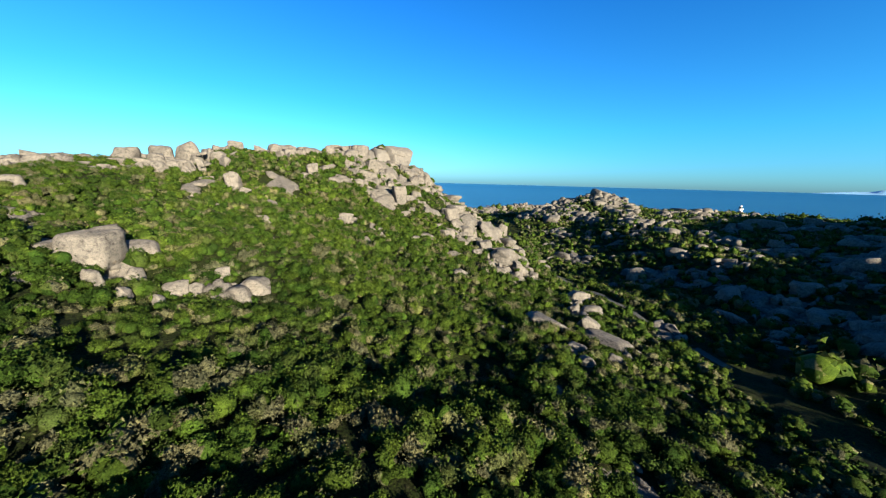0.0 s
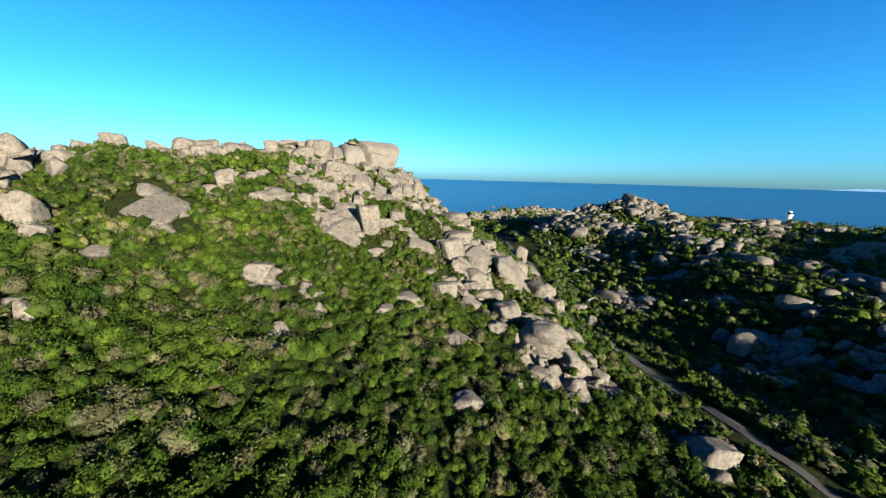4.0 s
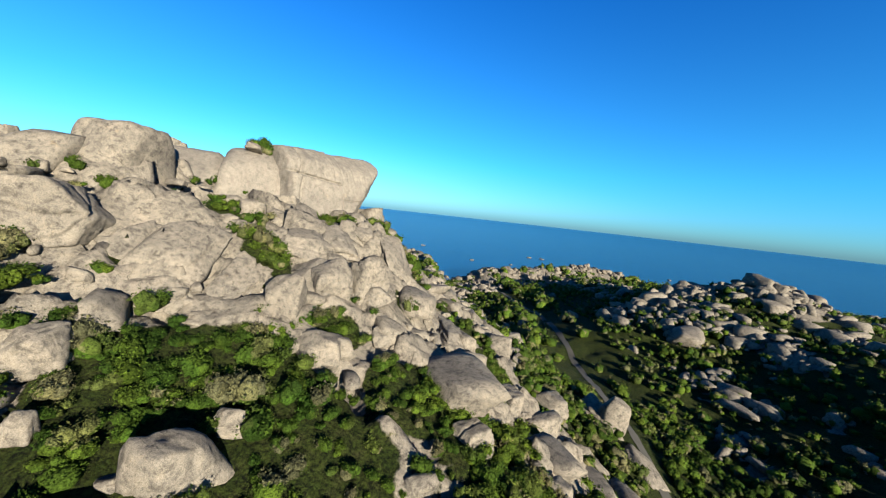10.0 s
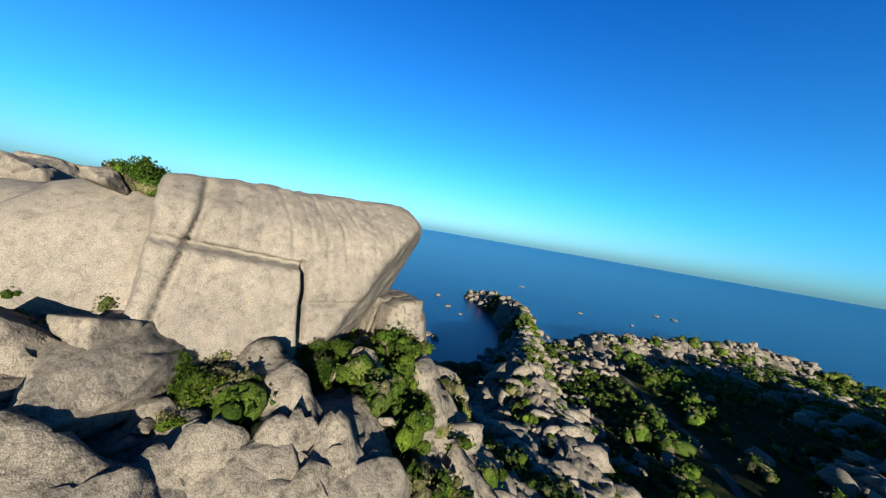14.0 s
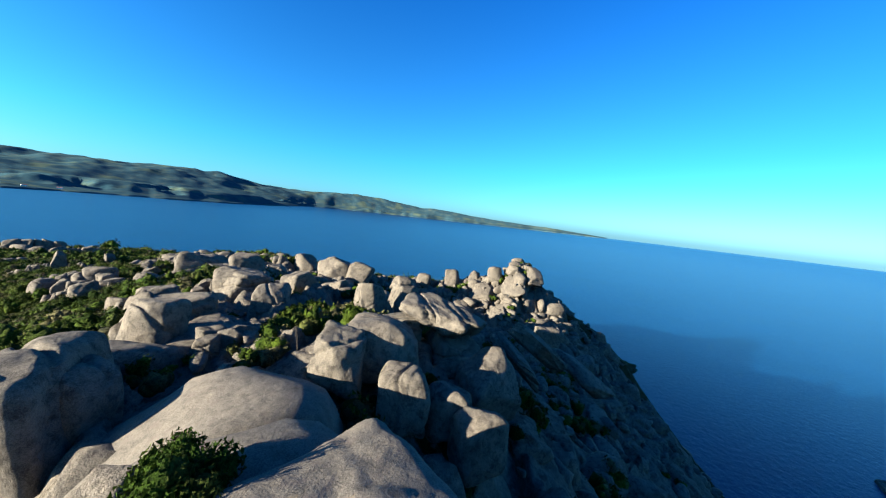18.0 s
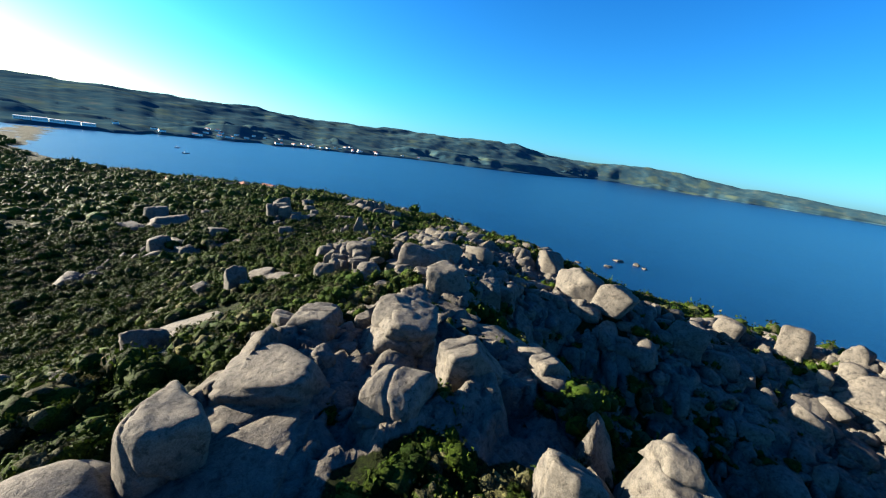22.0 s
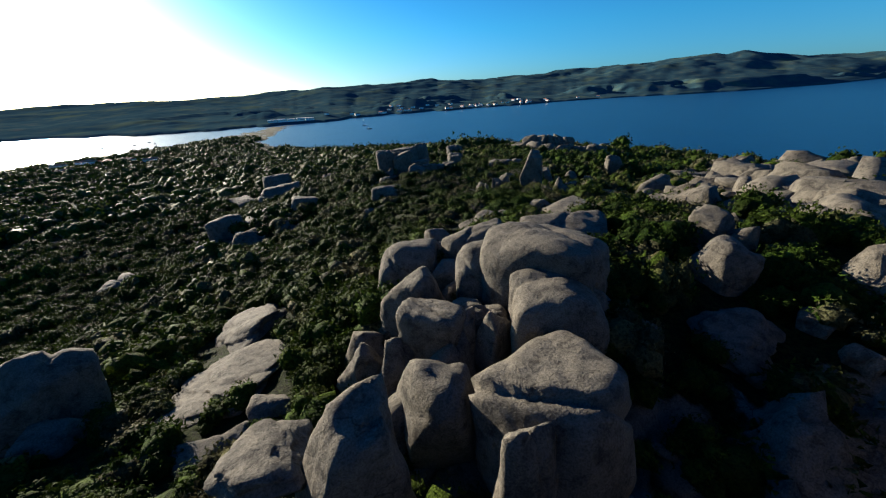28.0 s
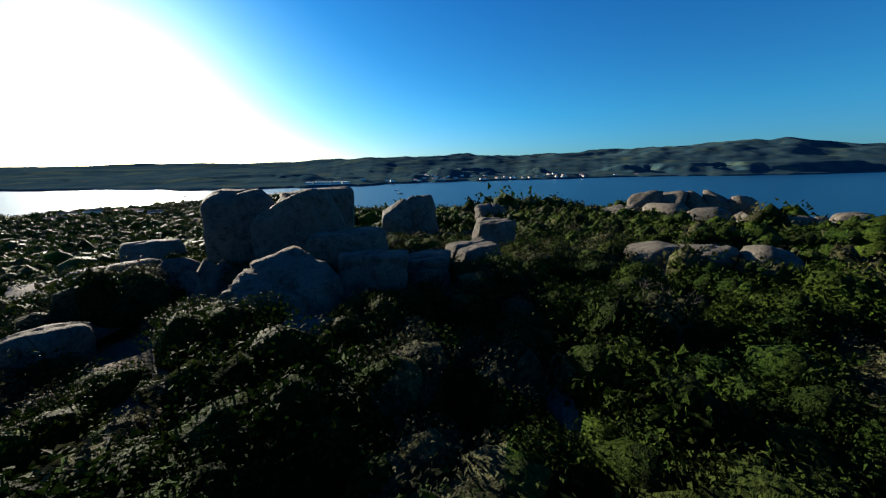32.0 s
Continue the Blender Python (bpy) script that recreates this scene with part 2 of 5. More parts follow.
def sea_material():
    m, nodes, links, b = shader("sea_water", 0.28, (0.004, 0.045, 0.12))
    pos = place(nodes)
    n1 = noise_node(nodes, links, 0.35, 5, pos, 0.6)
    n2 = noise_node(nodes, links, 0.012, 4, pos, 0.6)
    c = ramp(nodes, links, n2.outputs["Fac"], [(0.3, (0.001, 0.018, 0.055)), (0.7, (0.002, 0.029, 0.083))])
    links.new(c.outputs[0], b.inputs["Base Color"])
    b.inputs["IOR"].default_value = 1.33
    b.inputs["Specular IOR Level"].default_value = 0.22
    bumped(nodes, links, b, n1.outputs["Fac"], 0.35, 0.6)
    return m


SEA = sea_material()
WHITE = plain("white_plaster", (0.75, 0.73, 0.68), 0.8)
ROOF = plain("red_roof_tiles", (0.36, 0.13, 0.07), 0.85, 0, 1.0)
GLASS = plain("dark_window", (0.03, 0.04, 0.05), 0.15)
HULL = plain("white_hull", (0.8, 0.8, 0.8), 0.35)
DARK = plain("dark_hull", (0.03, 0.04, 0.07), 0.35)
MAST = plain("aluminium_mast", (0.6, 0.6, 0.6), 0.35, 0.9)
TRACK = plain("pale_dirt_track", (0.02, 0.019, 0.013), 0.95, 0, 0.6)
WOOD = plain("weathered_branch", (0.06, 0.051, 0.042), 0.9, 0, 9.0)


# ---- noise and land form ----
def hashed(ix, iy, iz, seed):
    h = (ix.astype(np.int64) * 374761393 + iy.astype(np.int64) * 668265263 + iz.astype(np.int64) * 2147483647 + seed * 974711) & 0xFFFFFFFF
    h = ((h ^ (h >> 13)) * 1274126177) & 0xFFFFFFFF
    h = ((h ^ (h >> 16)) * 2246822519) & 0xFFFFFFFF
    return ((h ^ (h >> 15)) & 0xFFFFFF) / float(0xFFFFFF)


def value_noise(x, y, z=None, seed=0):
    z = np.zeros_like(x) if z is None else z
    ix, iy, iz = np.floor(x), np.floor(y), np.floor(z)
    fx, fy, fz = x - ix, y - iy, z - iz
    fx, fy, fz = (f * f * (3 - 2 * f) for f in (fx, fy, fz))
    out = 0
    for a in (0, 1):
        for b in (0, 1):
            for c in (0, 1):
                w = (fx if a else 1 - fx) * (fy if b else 1 - fy) * (fz if c else 1 - fz)
                out = out + w * hashed(ix + a, iy + b, iz + c, seed)
    return out * 2 - 1


def fbm(x, y, z=None, octaves=4, seed=0):
    out, amp = 0, 1.0
    for o in range(octaves):
        k = 2.03 ** o
        out = out + amp * value_noise(x * k + 7.3 * o, y * k - 3.1 * o, None if z is None else z * k, seed + o)
        amp *= 0.5
    return out


def joints(x, y, seed=0):
    """Jointed blocks: a step and a tilt for each jittered cell, and how near the joint is."""
    ix, iy = np.floor(x), np.floor(y)
    f1, f2, pick, lean = np.full_like(x, 9.0), np.full_like(x, 9.0), np.zeros_like(x), np.zeros_like(x)
    for a in (-1, 0, 1):
        for b in (-1, 0, 1):
            cx, cy = ix + a, iy + b
            px, py = cx + hashed(cx, cy, cx * 0, seed), cy + hashed(cx, cy, cx * 0, seed + 5)
            d = np.hypot(x - px, y - py)
            near = d < f1
            f2 = np.where(near, f1, np.minimum(f2, d))
            pick = np.where(near, hashed(cx, cy, cx * 0, seed + 9), pick)
            tx, ty = hashed(cx, cy, cx * 0, seed + 13) - 0.5, hashed(cx, cy, cx * 0, seed + 17) - 0.5
            lean = np.where(near, (x - px) * tx + (y - py) * ty, lean)
            f1 = np.where(near, d, f1)
    return pick - 0.5, lean, f2 - f1


def smooth(a, b, v):
    t = np.clip((v - a) / (b - a), 0, 1)
    return t * t * (3 - 2 * t)


# spot heights of the plan: rows run south to north, 50 m apart (from x -350, y -110)
NEAR_SOUTH = [
    [-1, 4, 9, 14, 20, 24, 25, 23, 18, 10, 0, -11],
    [-13, 3, 17, 26, 30, 31, 28, 23, 17, 10, 4, -2],
    [-25, 2, 26, 39, 40, 37, 31, 24, 16, 11, 8, 8],
    [-36, -1, 35, 50, 49, 43, 32, 23, 13, 11, 14, 19],
    [-44, -8, 29, 49, 53, 48, 31, 18, 9, 11, 20, 31],
    [-45, -11, 22, 45, 57, 60, 36, 23, 13, 12, 26, 42],
]
NEAR_NORTH = [
    [-42, -6, 28, 49, 52, 69, 74, 47, 9, 8, 28, 47],
    [-37, -3, 33, 61, 46, 50, 68, 43, 3, 3, 23, 42],
    [-29, -3, 21, 36, 21, 7, 11, 12, 1, 4, 17, 31],
    [-21, -9, 2, 6, 2, -1, 12, 19, 8, 7, 11, 17],
    [-14, -17, -20, -20, -13, 0, 17, 24, 19, 12, 6, 1],
]
# the same for the land farther off, 150 m apart (from x -620, y -1060)
FAR_SOUTH = [
    [-10, -10, -8, -6, -3, 2, -2, -7, -10, -13],
    [-8, -8, -8, -8, -6, 2, -3, -9, -12, -15],
    [-14, -14, -14, -13, -7, 3, -2, -9, -13, -17],
    [-28, -24, -21, -16, -7, 3, -1, -8, -14, -20],
    [-44, -30, -21, -15, -6, 4, 3, -5, -14, -23],
    [-64, -35, -12, -1, 8, 10, 7, -3, -15, -27],
    [-85, -42, 0, 25, 21, 7, 9, 2, -15, -33],
]
FAR_NORTH = [
    [-98, -54, 0, 51, 28, 2, 13, 7, -16, -40],
    [-94, -53, -6, 36, 20, 21, 30, 9, -20, -47],
    [-73, -34, 6, 10, -8, 20, 37, 11, -21, -51],
    [-42, -22, -10, -11, 2, 22, 25, 5, -24, -53],
    [-15, -15, -14, -12, -8, 4, -8, -17, -35, -57],
    [-30, -30, -30, -30, -30, -30, -30, -38, -51, -65],
    [-40, -40, -40, -40, -40, -40, -40, -56, -67, -76],
]
NEAR_PLAN, FAR_PLAN = np.array(NEAR_SOUTH + NEAR_NORTH, float), np.array(FAR_SOUTH + FAR_NORTH, float)
# narrow rock ridges: two ends (x, y, top) and half width
RIDGES = [
    ((6, 285, 13), (-16, 330, 20), 17), ((-16, 330, 20), (-26, 400, 13), 14), ((-26, 400, 13), (-44, 485, 16), 12),
    ((-44, 485, 16), (-85, 550, 11), 11), ((-85, 550, 11), (-116, 572, 3), 9),
    ((-165, 240, 48), (-205, 250, 54), 14), ((20, 480, 11), (75, 530, 10), 22), ((75, 530, 10), (138, 576, 13), 22), ((138, 576, 13), (185, 560, 7), 22),
]

# unseen rounded hills across the valley, added for shade: x, y, radius, height
SHADE_HILLS = [(185, 20, 58, 24), (275, 80, 60, 38), (340, 150, 60, 34)]


def spline(plan, x, y, x0, y0, step):
    ny, nx = plan.shape
    u, v = np.clip((x - x0) / step, 1, nx - 2.001), np.clip((y - y0) / step, 1, ny - 2.001)
    i, j = np.clip(np.floor(u).astype(int), 1, nx - 3), np.clip(np.floor(v).astype(int), 1, ny - 3)
    fu, fv = u - i, v - j

    def weights(f):
        return (1 - f) ** 3 / 6, (3 * f**3 - 6 * f**2 + 4) / 6, (-3 * f**3 + 3 * f**2 + 3 * f + 1) / 6, f**3 / 6

    wu, wv, out = weights(fu), weights(fv), 0
    for a in range(4):
        for b in range(4):
            out = out + wu[a] * wv[b] * plan[j - 1 + b, i - 1 + a]
    return out


def land_base(x, y):
    near = spline(NEAR_PLAN, x, y, -350, -110, 50)
    far = spline(FAR_PLAN, x, y, -620, -1060, 150)
    k = smooth(-300, -275, x) * (1 - smooth(110, 150, x)) * smooth(-60, -25, y) * (1 - smooth(290, 330, y))
    h = near * k + far * (1 - k)
    for cx, cy, rad, up in SHADE_HILLS:
        h = h + up * np.exp(-((x - cx) ** 2 + (y - cy) ** 2) / rad**2)
    for (ax, ay, az), (bx, by, bz), w in RIDGES:
        dx, dy = bx - ax, by - ay
        t = np.clip(((x - ax) * dx + (y - ay) * dy) / (dx * dx + dy * dy), 0, 1)
        d = np.hypot(x - ax - t * dx, y - ay - t * dy)
        top = az + t * (bz - az)
        h = np.maximum(h, top + 4 - (top + 14) * smooth(0, 2.1, d / w))
    return h


# dips and swells of the ridge: x, y, half widths, height
DIPS = [(-101, 135, 17, 17, -4.6), (-119, 135, 13, 16, -2.6), (-88, 124, 10, 14, -1.4), (-70, 226, 13, 10, 3.5), (-153, 256, 22, 16, 5), (-109, 104, 10, 9, -0.8), (-116, 75, 14, 14, -0.6),
        (-126, 190, 13, 13, -20), (-127, 210, 15, 14, -20), (-127, 228, 15, 13, -16), (-168, 338, 32, 22, -13), (-205, 332, 26, 20, -11), (-135, 345, 26, 20, -10), (-116, 88, 8, 7, -2.2), (-113, 147, 9, 8, -5), (-163, 70, 9, 9, -2.6)]
# broad swells and hollows: x, y, radius, height
SWELLS_WEST = [(-175, 45, 22, -4.5), (-190, 70, 22, -4.5), (-206, 48, 18, -4), (-192, 235, 14, 6), (-190, 256, 14, 5), (-202, 16, 24, -2.7), (-195, 278, 42, 3.8), (-191, 135, 24, 3.7), (-181, 215, 24, -3), (-175, -10, 24, 2.2), (-163, 209, 24, -1.7), (-162, 239, 24, -7.9), (-160, 278, 42, -1.9), (-154, 149, 24, -3.5), (-153, 91, 24, -3.3), (-142, 213, 24, -4.8), (-138, 66, 24, -0.8), (-131, 167, 24, -1.3)]
SWELLS_RIDGE = [(-107, 128, 9, 2.0), (-106, 172, 9, 3), (-97, 205, 9, 2.5), (-119, 125, 15, 1.2), (-114, 155, 15, 1.2), (-112, 86, 15, 1.2), (-106, -107, 15, -2.2), (-104, 52, 15, 1.4), (-100, 72, 15, 1.2), (-91, 141, 15, 1.6), (-77, 114, 15, -0.7), (-68, 48, 15, 1.6), (-65, 151, 15, -3.5), (-64, 198, 15, -2.1), (-59, 216, 15, 1.8), (-53, 106, 15, 1.5), (-43, 13, 15, 1.5)]
SWELLS_FLANK = [(-17, 222, 8, 6), (-12, 216, 8, 2), (-19, 237, 8, 8), (-38, 132, 15, -1.7), (-36, 65, 15, -1.2), (-36, 172, 15, -2.1), (-28, 204, 15, -0.9), (-24, 61, 15, -0.7), (-21, 188, 15, -3.7), (-15, 205, 15, 1.7), (-9, 176, 15, -0.6), (-6, 125, 15, 1.1), (4, 51, 15, -4.5), (6, 188, 15, 1.3), (9, 90, 15, -1.3), (22, 178, 15, 4.7), (26, 137, 15, 3.6), (30, 76, 15, 1.4)]
SWELLS_VALLEY = [(-27, 331, 42, 4.4), (21, 259, 42, 3.9), (62, 185, 42, -8), (64, 367, 42, -3.2), (71, 117, 42, -0.8), (71, 471, 42, -1.8), (87, 341, 42, 5.3), (93, 289, 42, 3.8), (98, 226, 42, 3.2), (119, 144, 42, -3), (124, 332, 42, -1.2), (129, 366, 42, 5.9), (149, 284, 42, 3.4), (160, 351, 42, 8.4), (233, 252, 42, -1), (160, 352, 20, 9), (128, 366, 15, 6), (182, 362, 14, 5)]
# rocky stretches of the hillside: x, y, radius, strength
ROCKY_WEST = [
    (-114, 172, 12, 1.1), (-119, 184, 14, 1.1), (-148, 205, 14, 1.0), (-160, 222, 30, 1.1),
    (-113, 122, 5, 1.1), (-101, 136, 7, 0.9), (-109, 167, 6, 1.1), (-104, 176, 6, 1.1),
    (-168, 18, 14, 1.0),
    (-103, 148, 13, 0.9), (-100, 160, 14, 0.75), (-108, 130, 12, 0.75), (-104, 118, 8, 0.5), (-110, 60, 12, 0.8), (-142, 118, 18, 0.8),
]
ROCKY_COAST = [
    (-150, 160, 30, 0.9), (-200, 245, 45, 1.0), (-170, 200, 30, 0.8), (-130, 230, 40, 0.95), (-220, 130, 45, 0.8), (-240, 60, 35, 0.8), (-235, -20, 30, 0.7),
    (-120, 270, 60, 1.0), (-106, 20, 12, 0.6), (-112, -20, 10, 0.6), (-125, 190, 28, 1.0), (-125, 150, 18, 0.95),
    (-165, 110, 34, 0.9), (-115, 208, 18, 0.8),
]
ROCKY_SLOPES = [
    (-70, 57, 8, 0.75), (-69, 66, 7, 0.8), (-59, 59, 6, 0.75), (-63, 47, 6, 0.75), (-41, 62, 5, 0.7), (-49, 178, 10, 1.0), (-58, 168, 6, 0.8), (62, 87, 6, 0.8), (44, 96, 6, 0.8),
    (22, 181, 15, 0.95), (34, 181, 10, 0.95), (11, 164, 10, 0.95), (30, 142, 9, 0.95), (-27, 160, 7, 0.95), (-38, 133, 5, 0.95), (-45, 186, 17, 1.15), (-55, 178, 10, 1.0), (-30, 172, 8, 0.95), (-65, 160, 6, 0.85), (-20, 168, 6, 0.8), (4, 152, 6, 0.8),
]
ROCKY_EAST = [
    (-13, 238, 8, 1.1),
    (-25, 200, 34, 1.0), (-8, 190, 26, 0.85), (-40, 220, 26, 1.0), (-70, 205, 26, 1.0), (-85, 188, 20, 1.0), (14, 178, 20, 0.8), (12, 205, 26, 0.9),
    (24, 128, 12, 0.9), (-63, 131, 13, 0.8), (-88, 175, 16, 0.7), (-27, 115, 5, 0.8), (-80, 66, 14, 0.55), (-38, 160, 18, 0.6), (-60, 265, 50, 1.0),
]
ROCKY_HEADLAND = [
    (-92, -60, 16, 0.5), (47, 112, 7, 0.7), (2, 235, 24, 0.8), (-50, 200, 16, 0.9), (-75, 165, 14, 0.7), (-14, 330, 40, 1.0), (-26, 400, 30, 1.0), (4, 285, 26, 0.9),
    (-50, 490, 35, 0.9), (-95, 560, 30, 1.0), (60, 520, 75, 1.0), (137, 577, 50, 1.0), (30, 480, 50, 1.0), (160, 352, 26, 1.0), (128, 366, 18, 1.0), (182, 362, 18, 1.0), 
]
# green pockets among the rock: x, y, radius
POCKETS = [
    (110, -700, 90), (150, -830, 90),
    (-78, 157, 7), (-63, 175, 7), (-56, 186, 7), (-84, 163, 5), (-21, 181, 7), (-25.5, 198, 4.5), (-32.6, 188, 3), (-14.6, 185, 5), (-27, 145, 8), (10, 213, 5), (-6, 207, 3),
    (-7, 177, 7), (-1, 191, 5), (-20, 175, 5.6), (-15, 163, 4.4), (-21, 195, 3.3), (-34, 169, 3), (-19, 178, 4.2),
    (-34, 203, 3), (-11, 193, 3.4), (-22, 197, 3.4), (-39, 151, 12), (-19, 154, 7.8),
]
POCKETS_RIDGE = [
    (-75, 206, 7), (-60, 208, 3), (-80, 135, 12), (-95, 165, 8), (10, 190, 6), (20, 165, 6), (-80, 118, 6),
    (-112, 98, 9), (-118, 72, 9), (-54, 129, 14), (-60, 182, 6), (-67, 172, 8), (-73, 161, 9), (-68, 134, 12),
]


def rockiness(x, y):
    r = np.zeros_like(x)
    for cx, cy, rad, s in ROCKY_WEST + ROCKY_COAST + ROCKY_EAST + ROCKY_HEADLAND + ROCKY_SLOPES:
        r = np.maximum(r, s * np.exp(-(((x - cx) ** 2 + (y - cy) ** 2) / rad**2) ** 1.5))
    right = 0.31 * smooth(66, 96, x) * smooth(40, 110, y)
    r = np.maximum(r, right)
    for cx, cy, rad in POCKETS + POCKETS_RIDGE:
        r = r - 0.7 * np.exp(-(((x - cx) ** 2 + (y - cy) ** 2) / rad**2) ** 2)
    return r + 0.38 * fbm(x / 16, y / 16, seed=31) + 0.22 * fbm(x / 4.5, y / 4.5, seed=37)


def land(x, y, fine=True):
    """Height of the ground and how far it is bare rock."""
    x, y = np.asarray(x, float), np.asarray(y, float)
    h = land_base(x, y)
    rock = smooth(0.36, 0.62, rockiness(x, y))
    h = h + 1.4 * fbm(x / 26, y / 26, seed=3) * smooth(-2, 4, h)
    for cx, cy, rx, ry, up in DIPS:
        h = h + up * np.exp(-(((x - cx) / rx) ** 2 + ((y - cy) / ry) ** 2))
    for cx, cy, r, up in SWELLS_WEST + SWELLS_RIDGE + SWELLS_FLANK + SWELLS_VALLEY:
        h = h + up * np.exp(-((x - cx) ** 2 + (y - cy) ** 2) / r**2)
    if fine:
        wx, wy = x + 1.4 * value_noise(x / 6, y / 6, seed=41), y + 1.4 * value_noise(x / 6, y / 6, seed=43)
        u, v = 0.82 * wx + 0.57 * wy, -0.57 * wx + 0.82 * wy
        p1, l1, g1 = joints(u / 10.5, v / 5.6, 2)
        p2, l2, g2 = joints(u / 3.9, v / 2.5, 8)
        block = 2.5 * p1 + 5.5 * l1 - 1.3 * (1 - smooth(0.0, 0.09, g1)) + 0.7 * p2 + 1.1 * l2 - 0.6 * (1 - smooth(0.0, 0.12, g2)) + 0.45
        h = h + rock * block * smooth(-1, 3, h) + 0.25 * fbm(x / 3, y / 3, seed=5)
    return h, rock


def track_offset(x, y):
    """Distance from the dirt track along the valley's bottom."""
    cx = 56 + 9 * np.sin(y / 45) - 0.0 * y
    cx = np.where(y > 240, cx - (y - 240) * 0.16, cx)
    return x - cx


# ---- mesh helpers ----
def mesh_from(name, verts, faces, mat, smooth_shade=True):
    me = bpy.data.meshes.new(name)
    verts, faces = np.asarray(verts, np.float32), np.asarray(faces, np.int32)
    k = faces.shape[1]
    me.vertices.add(len(verts))
    me.vertices.foreach_set("co", verts.ravel())
    me.loops.add(faces.size)
    me.loops.foreach_set("vertex_index", faces.ravel())
    me.polygons.add(len(faces))
    me.polygons.foreach_set("loop_start", np.arange(len(faces), dtype=np.int32) * k)
    if smooth_shade:
        me.polygons.foreach_set("use_smooth", np.ones(len(faces), bool))
    me.update(calc_edges=True)
    me.materials.append(mat)
    return me


def sheet(name, xs, ys, height, mat, cut=None):
    gx, gy = np.meshgrid(xs, ys)
    z, rock = height(gx, gy)
    nx, ny = len(xs), len(ys)
    idx = np.arange(nx * ny).reshape(ny, nx)
    f = np.stack([idx[:-1, :-1], idx[:-1, 1:], idx[1:, 1:], idx[1:, :-1]], -1).reshape(-1, 4)
    if cut is not None:
        c = np.stack([gx.ravel()[f].mean(1), gy.ravel()[f].mean(1)], -1)
        f = f[cut(c[:, 0], c[:, 1], z.ravel()[f].max(1))]
    me = mesh_from(name, np.stack([gx, gy, z], -1).reshape(-1, 3), f, mat)
    at = me.attributes.new("rock", "FLOAT", "POINT")
    at.data.foreach_set("value", rock.astype(np.float32).ravel())
    return me


# ---- ground: one sheet fine along the ridge, coarser towards the coasts ----
NX0, NX1, NY0, NY1 = -262.0, 150.0, -60.0, 330.0
xs = np.concatenate([np.arange(-600, NX0, 5.0), np.arange(NX0, -140, 1.3), np.arange(-140, 40, 0.62), np.arange(40, NX1, 1.3), np.arange(NX1, 640, 5.0)])
ys = np.concatenate([np.arange(-1000, NY0, 5.0), np.arange(NY0, 40, 1.3), np.arange(40, 255, 0.62), np.arange(255, NY1, 1.3), np.arange(NY1, 720, 5.0)])
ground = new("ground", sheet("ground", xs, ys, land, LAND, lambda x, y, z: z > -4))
tagged(ground, "granite hillside with soil painted shade-dark between bare rock ribs", "hillside", kind="structure")

# ---- sea ----
ang = np.linspace(0, 2 * math.pi, 97)[:-1]
rad = np.array([0, 300, 700, 1200, 1800, 2500, 2900, 3300, 3700, 4100, 4500, 4850.0])
rise = 44 * smooth(2300, 4850, rad)
sv = [(-50, 150, 0)] + [(-50 + r * math.cos(a), 150 + r * math.sin(a), z) for r, z in zip(rad[1:], rise[1:]) for a in ang]
sf = []
n = len(ang)
me = bpy.data.meshes.new("sea")
tri = [(0, 1 + i, 1 + (i + 1) % n) for i in range(n)]
quad = [(1 + k * n + i, 1 + (k + 1) * n + i, 1 + (k + 1) * n + (i + 1) % n, 1 + k * n + (i + 1) % n) for k in range(len(rad) - 2) for i in range(n)]
me.from_pydata(sv, [], tri + quad)
me.materials.append(SEA)
for p in me.polygons:
    p.use_smooth = True
sea = tagged(new("water", me), "calm deep blue sea reaching the horizon", "sea", kind="structure")

# ---- rock shapes ----
def ball(sub):
    bm = bmesh.new()
    bmesh.ops.create_icosphere(bm, subdivisions=sub, radius=1.0)
    v = np.array([p.co[:] for p in bm.verts])
    f = np.array([[p.index for p in q.verts] for q in bm.faces])
    bm.free()
    return v, f


BALLS = {k: ball(k) for k in (1, 2, 3, 4, 5, 7)}


def rock_shape(seed, sub, planes=4, power=26.0, rough=0.05):
    """A rounded block: the soft common part of random half spaces, with worn, pitted faces."""
    rng = np.random.default_rng(seed)
    d, f = BALLS[sub]
    n = rng.normal(size=(planes, 3))
    n[:, 2] = np.abs(n[:, 2])
    n = np.vstack([n, np.array([[0, 0, 1], [0, 0, -1], [1, 0, 0], [-1, 0, 0], [0, 1, 0], [0, -1, 0]]) + 0.22 * rng.normal(size=(6, 3))])
    n /= np.linalg.norm(n, axis=1)[:, None]
    off = np.concatenate([rng.uniform(0.62, 1.0, planes), rng.uniform(0.6, 1.0, 6)])
    r = (np.clip(d @ n.T / off, 0, None) ** power).sum(1) ** (-1 / power)
    v = d * r[:, None]
    q = v * 1.3 + seed * 3.7
    v = v * (1 + rough * fbm(q[:, 0], q[:, 1], q[:, 2], 4, seed))[:, None]
    if sub >= 3:
        q = v * 3.5 + seed
        v = v * (1 + 0.035 * fbm(q[:, 0], q[:, 1], q[:, 2], 3, seed + 3))[:, None]
        joint = np.abs(v @ (n[0] * 1.0) - 0.25 * rng.uniform(-1, 1))
        v = v * (1 - 0.07 * np.exp(-((joint / 0.035) ** 2)))[:, None]
    return v.astype(np.float32), f


ROCKS = [mesh_from("boulder", *rock_shape(100 + i, 4, 4 + i % 4, (18.0, 34.0, 50.0, 26.0)[i % 4], 0.045), GRANITE) for i in range(14)]


BIG = []


